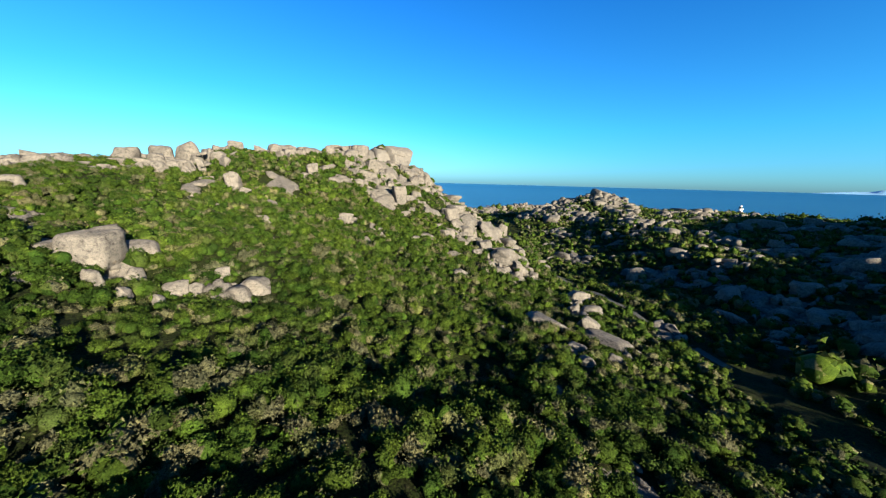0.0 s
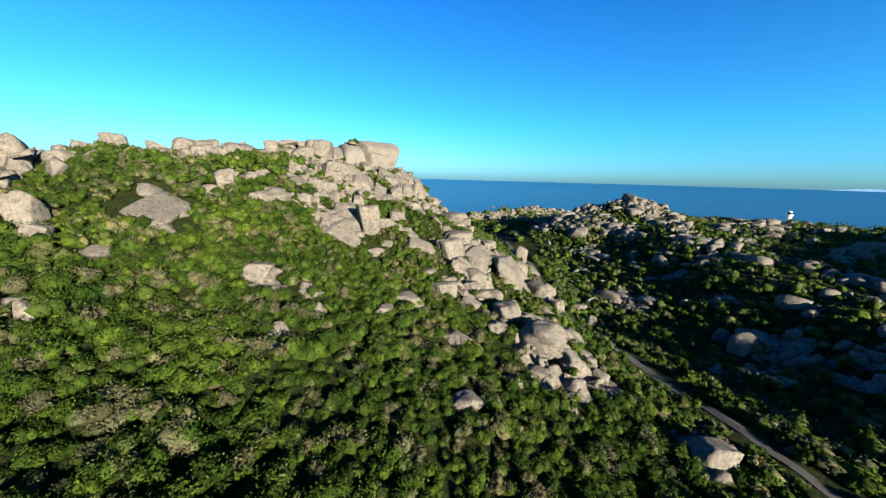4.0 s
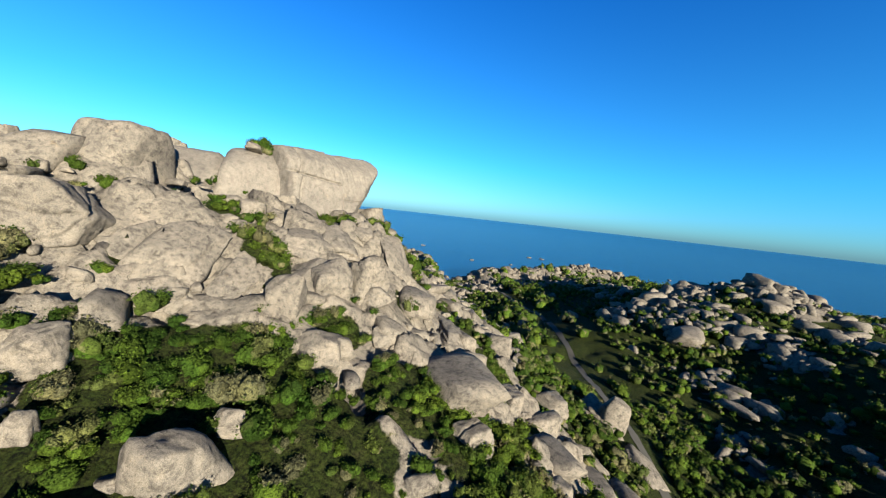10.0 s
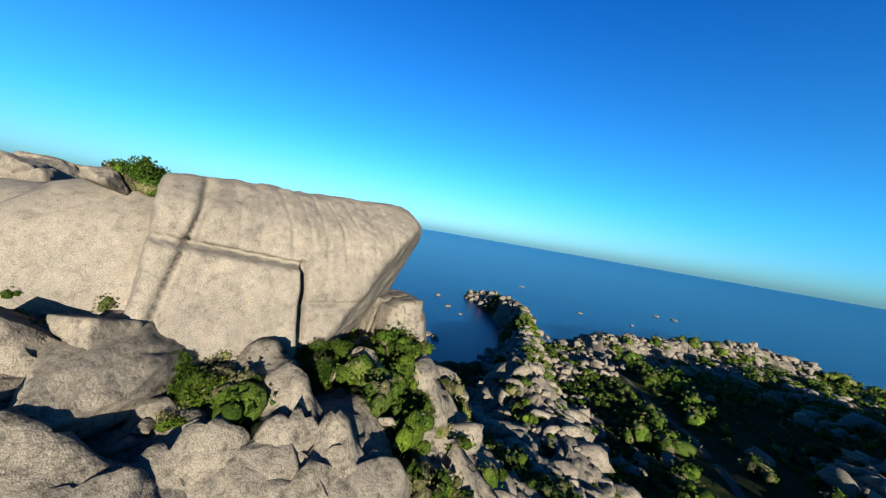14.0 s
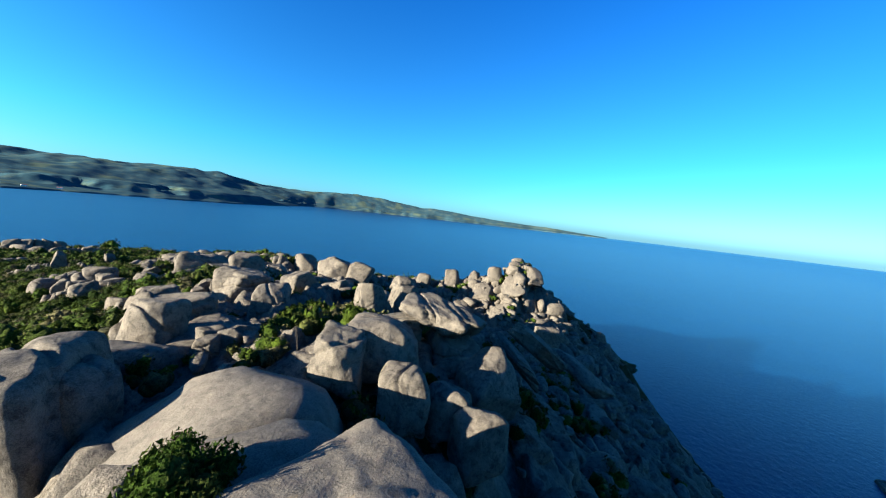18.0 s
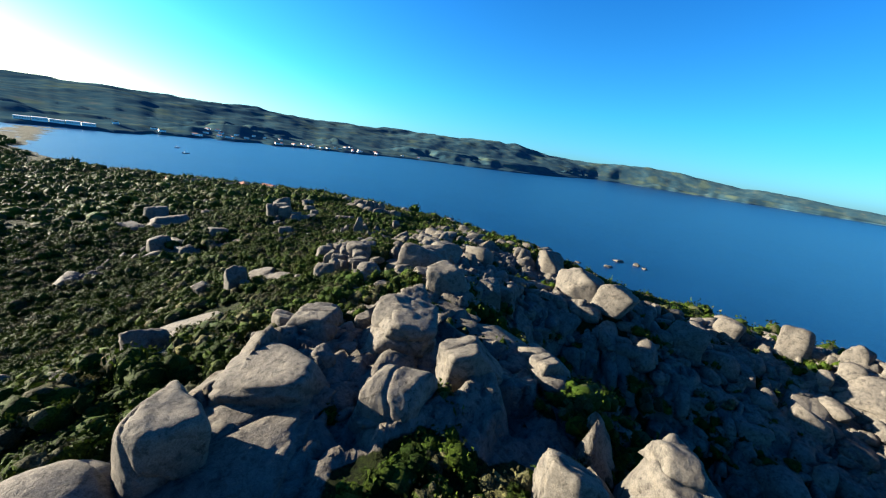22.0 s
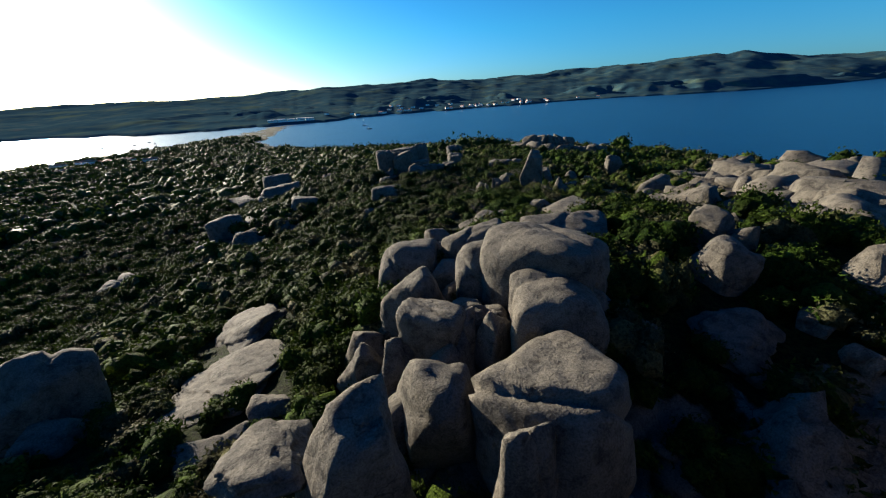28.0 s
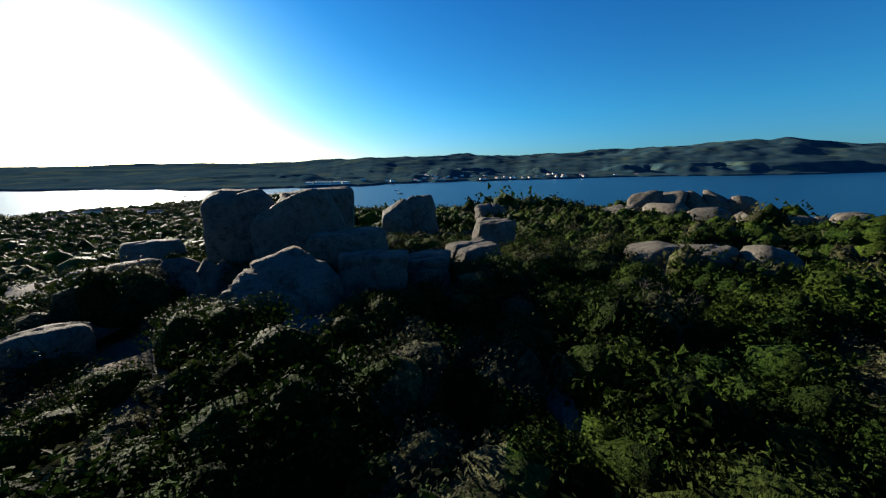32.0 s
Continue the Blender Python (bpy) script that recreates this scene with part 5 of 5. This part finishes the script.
shrub_cover("close_shrubs", (-128, -97, 40, 112), 1.6, 1.25, 21, FINE, "dense dark green evergreen shrubs with small leathery leaves")
shrub_cover("ridge_shrubs", (-138, -78, 30, 160), 1.9, 1.4, 25, NEARISH, "dense evergreen shrubs and a few dry grey ones along the ridge", close)
shrub_cover("slope_shrubs", (-62, 42, 14, 138), 2.2, 1.65, 27, DOMES, "dome-shaped evergreen shrubs crowding the southern slope")
shrub_cover("shoulder_shrubs", (-48, 22, 138, 216), 1.6, 1.15, 28, DOMES, "evergreen shrubs filling the pockets between steep granite slabs")
shrub_cover("hill_shrubs", (-225, 70, -6, 262), 2.2, 1.8, 22, MIDDLE, "dense evergreen maquis shrubs, some dry and grey", around)
shrub_cover("valley_shrubs", (-280, 400, -330, 560), 6.8, 4.8, 23, COARSE, "low evergreen shrubs covering the lower slopes", inner)
shrub_cover("opposite_shrubs", (70, 300, 70, 470), 4.2, 2.3, 29, COARSE, "low evergreen shrubs between the rocks of the opposite slope")
shrub_cover("headland_shrubs", (-120, 25, 262, 580), 3.4, 1.7, 26, MIDDLE, "low green shrubs between the rocks of the headland")
shrub_cover("isthmus_shrubs", (-60, 420, -680, -330), 7.5, 4.4, 24, COARSE, "scrub on the flat neck of land")

# single shrubs that stand out, each with its stems
def shrub(seed, leaf=0.06, tufts=3800):
    crown = new("shrub", mesh_from("crown", *bush_shape(seed, 11, 2, tufts, leaf, 0.45), FOLIAGE))
    for i in range(4):
        a = i * 1.6 + seed
        bm = bmesh.new()
        bmesh.ops.create_cone(bm, segments=7, radius1=0.045, radius2=0.015, depth=0.8, cap_ends=True)
        st = new("stem", bpy.data.meshes.new("stem"))
        bm.to_mesh(st.data)
        bm.free()
        st.data.materials.append(WOOD)
        st.matrix_basis = pose(0.14 * math.cos(a), 0.14 * math.sin(a), 0.18, 18 * math.sin(a), 18 * math.cos(a), 0)
        st.parent = crown
    return tagged(crown, "rounded dark green juniper shrub growing between granite rocks", "shrub", "single shrubs")


SHRUBS = [shrub(310 + i) for i in range(4)]
SINGLES = [(-22.3, 228.0, 57.4, 1.8), (-23.6, 225.4, 57.2, 2.0), (-25.2, 222.6, 57.5, 1.9), (-26.8, 219.6, 58.0, 1.9), (-20.8, 230.6, 56.4, 1.5), (-39.6, 218.8, 69.8, 2.3), (-30.8, 211.2, 58.4, 1.5), (-28.6, 212.4, 58.2, 2.3), (-26.6, 215.8, 58.3, 1.3), (-24.4, 216.4, 57.2, 2.5), (-22.6, 220.6, 57.4, 1.4), (-20.9, 222.4, 56.2, 2.4),
           (-25.4, 212.2, 57.2, 1.1), (-33.9, 208.6, 57.8, 2.2), (-27.9, 221.0, 65.0, 0.6), (-37.0, 203.0, 58.0, 2.2), (-44.0, 206.5, 60.0, 2.0)]
for i, (x, y, z, s) in enumerate(SINGLES):
    m = pose(x, y, z, 0, 0, i * 77) @ Matrix.Diagonal((s, s * 0.85, s * (0.8 + 0.35 * (i % 3) / 2), 1))
    ob = SHRUBS[i] if i < 4 else copy_thing(SHRUBS[i % 4], m)
    ob.matrix_basis = m
for i, (x, y, s) in enumerate([(-116.5, 70.5, 1.9), (-112.2, 69.0, 1.9), (-120.0, 69.0, 2.1), (-108.5, 71.5, 1.9), (-117.5, 65.5, 2.1), (-113.5, 64.5, 1.7), (-123.5, 65.0, 2.2), (-121, 76, 1.6), (-125, 72, 1.9), (-128, 66, 2.0), (-105, 74, 1.8), (-110, 78, 1.5)]):
    g = float(land(np.array([x]), np.array([y]), False)[0][0])
    copy_thing(SHRUBS[i % 4], pose(x, y, g - 0.2, 0, 0, i * 61) @ Matrix.Scale(s * 0.58, 4))

# dead grey shrubs: forked bare twigs over a stem
def dead_shrub(seed):
    rng = np.random.default_rng(seed)
    vs, fs = [], []

    def twig(base, way, length, thick, depth):
        way = way / np.linalg.norm(way)
        side = np.cross(way, [0.3, 0.5, 0.8])
        side /= np.linalg.norm(side)
        other = np.cross(way, side)
        tip = base + way * length + 0.08 * length * rng.normal(size=3)
        k = len(vs)
        for p, t in ((base, thick), (tip, thick * 0.55)):
            for a in range(3):
                vs.append(p + t * (math.cos(a * 2.094) * side + math.sin(a * 2.094) * other))
        for a in range(3):
            fs.append((k + a, k + (a + 1) % 3, k + 3 + (a + 1) % 3, k + 3 + a))
        if depth:
            for _ in range(3 if depth > 1 else 4):
                twig(base + (tip - base) * rng.uniform(0.6, 1.0), way + 0.75 * rng.normal(size=3) + np.array([0, 0, 0.15]), length * rng.uniform(0.55, 0.8), thick * 0.6, depth - 1)

    for i in range(6):
        a = i * 1.05 + rng.uniform(0, 0.5)
        twig(np.zeros(3), np.array([math.cos(a), math.sin(a), rng.uniform(0.5, 1.3)]), 0.36, 0.022, 4)
    return tagged(new("dead_shrub", mesh_from("dead_shrub", vs, fs, WOOD, False)), "dead grey shrub of bare forked twigs", "dead shrub", "dead shrubs")


DEAD = [dead_shrub(700 + i) for i in range(3)]
for i, (x, y, s) in enumerate([(-119.7, 80.3, 2.0), (-121.3, 80.0, 1.7), (-108.0, 78.7, 1.5), (-116.1, 76.5, 1.3), (-127.9, 78.8, 1.8), (-107.3, 82.0, 1.1), (-120.6, 102.8, 1.6), (-110.5, 106.3, 1.2), (-110.1, 100.4, 1.2), (-125.7, 62.5, 1.5)]):
    m = pose(x, y, float(land(np.array([x]), np.array([y]), False)[0][0]) + 0.1, 0, 0, i * 50) @ Matrix.Scale(s, 4)
    if i < 3:
        DEAD[i].matrix_basis = m
    else:
        copy_thing(DEAD[i % 3], m)

# ---- far shore: bearings from the ridge (degrees to the left of north), shore distance, skyline height ----
SHORE = [(70, 4550, 2), (78, 4500, 40), (88, 4400, 70), (96, 4200, 115), (104, 4150, 140), (112, 4100, 170), (117, 3900, 175), (122, 3150, 160), (127, 2750, 185), (134, 2500, 200), (146, 2150, 185), (152, 1900, 175),
         (158, 1720, 165), (166, 1560, 165), (174, 1420, 165), (182, 1250, 150), (190, 1150, 120), (198, 1180, 95), (206, 1250, 85), (213, 1400, 80), (220, 1600, 62), (227, 1900, 45), (234, 2300, 25), (240, 2700, 4)]
sb, sr, sh = (np.array(c, float) for c in zip(*SHORE))


def mainland(bearing, k):
    """Place at the share k of the way from the shore to the skyline."""
    r0 = np.interp(bearing, sb, sr) + 45 * fbm(bearing / 3.0, bearing * 0 + 3, seed=81)
    r1 = np.maximum(np.minimum(4700, r0 + 2600), r0 + 250)
    r = r0 + (r1 - r0) * k
    a = np.radians(bearing)
    x, y = -50 - r * np.sin(a), 150 + r * np.cos(a)
    top = 1.22 * np.interp(bearing, sb, sh)
    ridge = 0.78 + 0.22 * fbm(x / 700, y / 700, octaves=5, seed=83) + 0.025 * fbm(x / 150, y / 150, octaves=4, seed=87)
    front = 0.30 * smooth(0.0, 0.22, k) * (0.3 + 0.7 * smooth(-0.2, 0.5, fbm(x / 300, y / 300, octaves=4, seed=85)))
    z = 44 * smooth(2300, 4850, np.hypot(x + 50, y - 150)) - 3 + top * np.maximum(front * (1 - 0.5 * k), smooth(0.05, 1.0, k) * ridge) + 9 * smooth(0, 0.015, k)
    return x, y, z


bb, kk = np.meshgrid(np.linspace(70, 240, 540), np.concatenate([np.linspace(0, 0.2, 26), np.linspace(0.22, 1.0, 50)]))
mx_, my_, mz_ = mainland(bb, kk)
idx = np.arange(bb.size).reshape(bb.shape)
mf = np.stack([idx[:-1, :-1], idx[1:, :-1], idx[1:, 1:], idx[:-1, 1:]], -1).reshape(-1, 4)


def far_material():
    m, nodes, links, b = shader("hazed_far_hills", 0.95)
    pos = place(nodes)
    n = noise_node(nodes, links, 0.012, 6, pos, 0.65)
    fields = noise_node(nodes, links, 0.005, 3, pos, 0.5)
    # blue-grey tones: distance haze painted over the hills' own greens
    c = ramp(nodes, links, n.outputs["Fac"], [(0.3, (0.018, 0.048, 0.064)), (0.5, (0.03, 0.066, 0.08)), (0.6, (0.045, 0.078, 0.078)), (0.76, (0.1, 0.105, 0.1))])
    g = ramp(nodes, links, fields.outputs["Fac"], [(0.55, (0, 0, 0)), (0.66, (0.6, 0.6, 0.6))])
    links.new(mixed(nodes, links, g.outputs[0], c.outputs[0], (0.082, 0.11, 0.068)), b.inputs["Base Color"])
    b.inputs["Specular IOR Level"].default_value = 0.0
    return m


tagged(new("backdrop", mesh_from("backdrop", np.stack([mx_, my_, mz_], -1).reshape(-1, 3), mf, far_material())), "green hilly mainland across the bay with painted blue haze", "far hills", kind="structure")


# ---- faint island on the eastern horizon ----
ib, ik = np.meshgrid(np.linspace(-66, -40, 90), np.linspace(0, 1, 8))
ia = np.radians(ib)
ir = 4600 + 220 * ik
iz = 40 + smooth(0, 1, ik) * (52 * smooth(-47, -56, ib) * (0.75 + 0.35 * fbm(ib / 3.0, ib * 0 + 1, octaves=5, seed=95)))
ii = np.arange(ib.size).reshape(ib.shape)
ifc = np.stack([ii[:-1, :-1], ii[1:, :-1], ii[1:, 1:], ii[:-1, 1:]], -1).reshape(-1, 4)
# the island's haze is painted in as a pale blue base colour
tagged(new("backdrop", mesh_from("backdrop", np.stack([-50 - ir * np.sin(ia), 150 + ir * np.cos(ia), iz], -1).reshape(-1, 3), ifc, plain("hazy_island", (0.16, 0.36, 0.5), 0.95, 0, 0.004))), "hazy blue island hills on the horizon", "far hills", kind="structure")


# ---- buildings ----
def box(name, size, at, mat, parent=None, bevel=0.04):
    bm = bmesh.new()
    bmesh.ops.create_cube(bm, size=1.0)
    bmesh.ops.scale(bm, vec=size, verts=bm.verts)
    bmesh.ops.bevel(bm, geom=bm.edges[:], offset=bevel, segments=1, affect="EDGES")
    me = bpy.data.meshes.new(name)
    bm.to_mesh(me)
    bm.free()
    me.materials.append(mat)
    ob = new(name, me)
    ob.location = at
    ob.parent = parent
    return ob


def gable(name, w, d, h, over, mat, parent, z):
    bm = bmesh.new()
    vs = [bm.verts.new(p) for p in [(-w / 2 - over, -d / 2 - over, 0), (w / 2 + over, -d / 2 - over, 0), (w / 2 + over, d / 2 + over, 0), (-w / 2 - over, d / 2 + over, 0), (-w / 2 - over, 0, h), (w / 2 + over, 0, h)]]
    for q in ((0, 1, 5, 4), (2, 3, 4, 5), (1, 2, 5), (3, 0, 4), (3, 2, 1, 0)):
        bm.faces.new([vs[i] for i in q])
    me = bpy.data.meshes.new(name)
    bm.to_mesh(me)
    bm.free()
    me.materials.append(mat)
    ob = new(name, me)
    ob.location = (0, 0, z)
    ob.parent = parent
    return ob


def house(w, d, h, label):
    e = new("house")
    box("wall", (w, d, h), (0, 0, h / 2), WHITE, e)
    gable("roof", w, d, h * 0.4, 0.4, ROOF, e, h)
    for sx in (-1, 0, 1):
        box("window", (1.2, 0.12, 1.3), (sx * w * 0.3, -d / 2 - 0.03, h * 0.55), GLASS, e, 0.01)
        box("window", (1.2, 0.12, 1.3), (sx * w * 0.3, d / 2 + 0.03, h * 0.55), GLASS, e, 0.01)
    return tagged(e, label, "house", "holiday houses")


NEAR_HOUSES = [(272, -358), (244, -358), (214, -349), (187, -341), (156, -326), (207, -271), (201, -366), (228, -345)]
RED_HOUSES = [(-114, -190), (-133, -215), (-160, -225), (-100, -225), (-85, -215), (-70, -240)]
h0 = house(14, 9, 4.2, "low white holiday house with a red tiled roof among the scrub")
for i, (x, y) in enumerate(NEAR_HOUSES + RED_HOUSES):
    g = float(land(np.array([x]), np.array([y]), False)[0][0])
    m = pose(x, y, g - 0.3, 0, 0, 20 + 47 * i)
    if i:
        copy_thing(h0, m)
    else:
        h0.matrix_basis = m
h1 = house(18, 11, 6, "white house of the seaside village across the bay")
rng = np.random.default_rng(77)
for i in range(44):
    b_, k_ = rng.normal(172, 9) if i % 3 else rng.normal(155, 4), abs(rng.normal(0.0, 0.05)) + 0.012
    x, y, z = (float(v[0]) for v in mainland(np.array([b_]), np.array([k_])))
    m = pose(x, y, z - 0.6, 0, 0, rng.uniform(0, 180))
    if i:
        copy_thing(h1, m)
    else:
        h1.matrix_basis = m
hx, hy, hz = (float(v[0]) for v in mainland(np.array([188.5]), np.array([0.02])))
hotel = new("hotel")
hotel.matrix_basis = pose(hx, hy, hz - 1, 0, 0, 12)
for i in range(5):
    box("wing", (26, 14, 9 + 2 * (i % 2)), (-56 + 28 * i, 3 * (i % 2), 5), WHITE, hotel)
    for s in range(6):
        box("window", (2.4, 0.2, 1.8), (-66 + 28 * i + 4 * s, 3 * (i % 2) + 7.1, 6), GLASS, hotel, 0.02)
tagged(hotel, "long white terraced hotel on the opposite shore", "hotel")

# lighthouse on the opposite ridge
lx, ly = 392, 452
lz = float(land(np.array([lx]), np.array([ly]), False)[0][0])
light = new("lighthouse")
light.matrix_basis = pose(lx, ly, lz, 0, 0, 30)
box("keeper_house", (16, 12, 9), (0, 0, 4.4), WHITE, light)
for i, (r, h, z) in enumerate([(2.6, 20, 10), (3.4, 1.0, 20.4), (1.7, 3.2, 22.4), (2.0, 0.8, 24.2)]):
    bm = bmesh.new()
    bmesh.ops.create_cone(bm, segments=20, radius1=r, radius2=r * (0.85 if i in (0, 3) else 1), depth=h, cap_ends=True)
    me = bpy.data.meshes.new("tower")
    bm.to_mesh(me)
    bm.free()
    me.materials.append(GLASS if i == 2 else WHITE)
    o = new(("tower", "gallery", "lantern", "lantern_roof")[i], me)
    o.location, o.parent = (0, 0, z), light
tagged(light, "white lighthouse tower with its keeper's house", "lighthouse")


# ---- boats ----
def boat(sail, length, mat, label):
    e = new("sailing_boat" if sail else "motor_boat")
    bm = bmesh.new()
    rings = []
    for i in range(9):
        t = i / 8
        w = length * 0.15 * math.sin(math.pi * (0.12 + 0.88 * t) ** 0.7) ** 0.6 if t < 1 else 0.02
        w = max(w, 0.05)
        x = (0.5 - t) * -length
        z1 = length * (0.09 + 0.03 * (2 * t - 1) ** 2)
        rings.append([bm.verts.new(p) for p in ((x, -w, z1), (x, -w * 0.7, 0), (x, 0, -0.3), (x, w * 0.7, 0), (x, w, z1))])
    for a, b in zip(rings, rings[1:]):
        for j in range(4):
            bm.faces.new((a[j], a[j + 1], b[j + 1], b[j]))
        bm.faces.new((a[4], a[0], b[0], b[4]))
    bm.faces.new(rings[0][::-1])
    bm.faces.new(rings[-1])
    me = bpy.data.meshes.new("hull")
    bm.to_mesh(me)
    bm.free()
    me.materials.append(mat)
    hull = new("hull", me)
    hull.parent = e
    box("cabin", (length * 0.36, length * 0.16, length * 0.08), (0, 0, length * 0.14), HULL, e, 0.06)
    if sail:
        bm = bmesh.new()
        bmesh.ops.create_cone(bm, segments=8, radius1=0.16, radius2=0.08, depth=length * 1.35, cap_ends=True)
        me = bpy.data.meshes.new("mast")
        bm.to_mesh(me)
        bm.free()
        me.materials.append(MAST)
        mast = new("mast", me)
        mast.location, mast.parent = (length * 0.08, 0, length * 0.75), e
        box("boom", (length * 0.42, 0.3, 0.3), (-length * 0.15, 0, length * 0.27), WHITE, e, 0.05)
    return tagged(e, label, "boat", "boats at anchor")


s1 = boat(True, 14, HULL, "white sailing yacht at anchor with bare mast")
s1.matrix_basis = pose(-92, -802, 0.1, 0, 0, 40)
s2 = boat(True, 13, DARK, "dark-hulled sailing yacht at anchor with bare mast")
s2.matrix_basis = pose(-103, -687, 0.1, 0, 0, 10)
b1 = boat(False, 9, HULL, "small white motor boat at anchor in the bay")
for i, (x, y) in enumerate([(361, -512), (364, -551), (370, -621), (334, -563), (327, -643), (326, -691), (296, -652), (358, -562), (313, -544)]):
    m = pose(x + 30, y - 25, 0.1, 0, 0, 30 + 11 * i)
    if i:
        copy_thing(b1, m)
    else:
        b1.matrix_basis = m

# ---- the dirt track in the valley ----
tv, tf = [], []
for i, y in enumerate(np.arange(70, 470, 2.5)):
    c = float(56 + 9 * math.sin(y / 45)) - (max(0.0, y - 240) * 0.16)
    for o in (-1.3, -0.6, 0, 0.6, 1.3):
        h = float(land(np.array([c + o]), np.array([y]))[0][0])
        tv.append((c + o, y, h + 0.12))
for i in range(len(tv) // 5 - 1):
    for j in range(4):
        tf.append((i * 5 + j, i * 5 + j + 1, i * 5 + j + 6, i * 5 + j + 5))
tagged(new("road", mesh_from("road", tv, tf, TRACK)), "narrow pale dirt track along the valley bottom", "track", kind="structure")
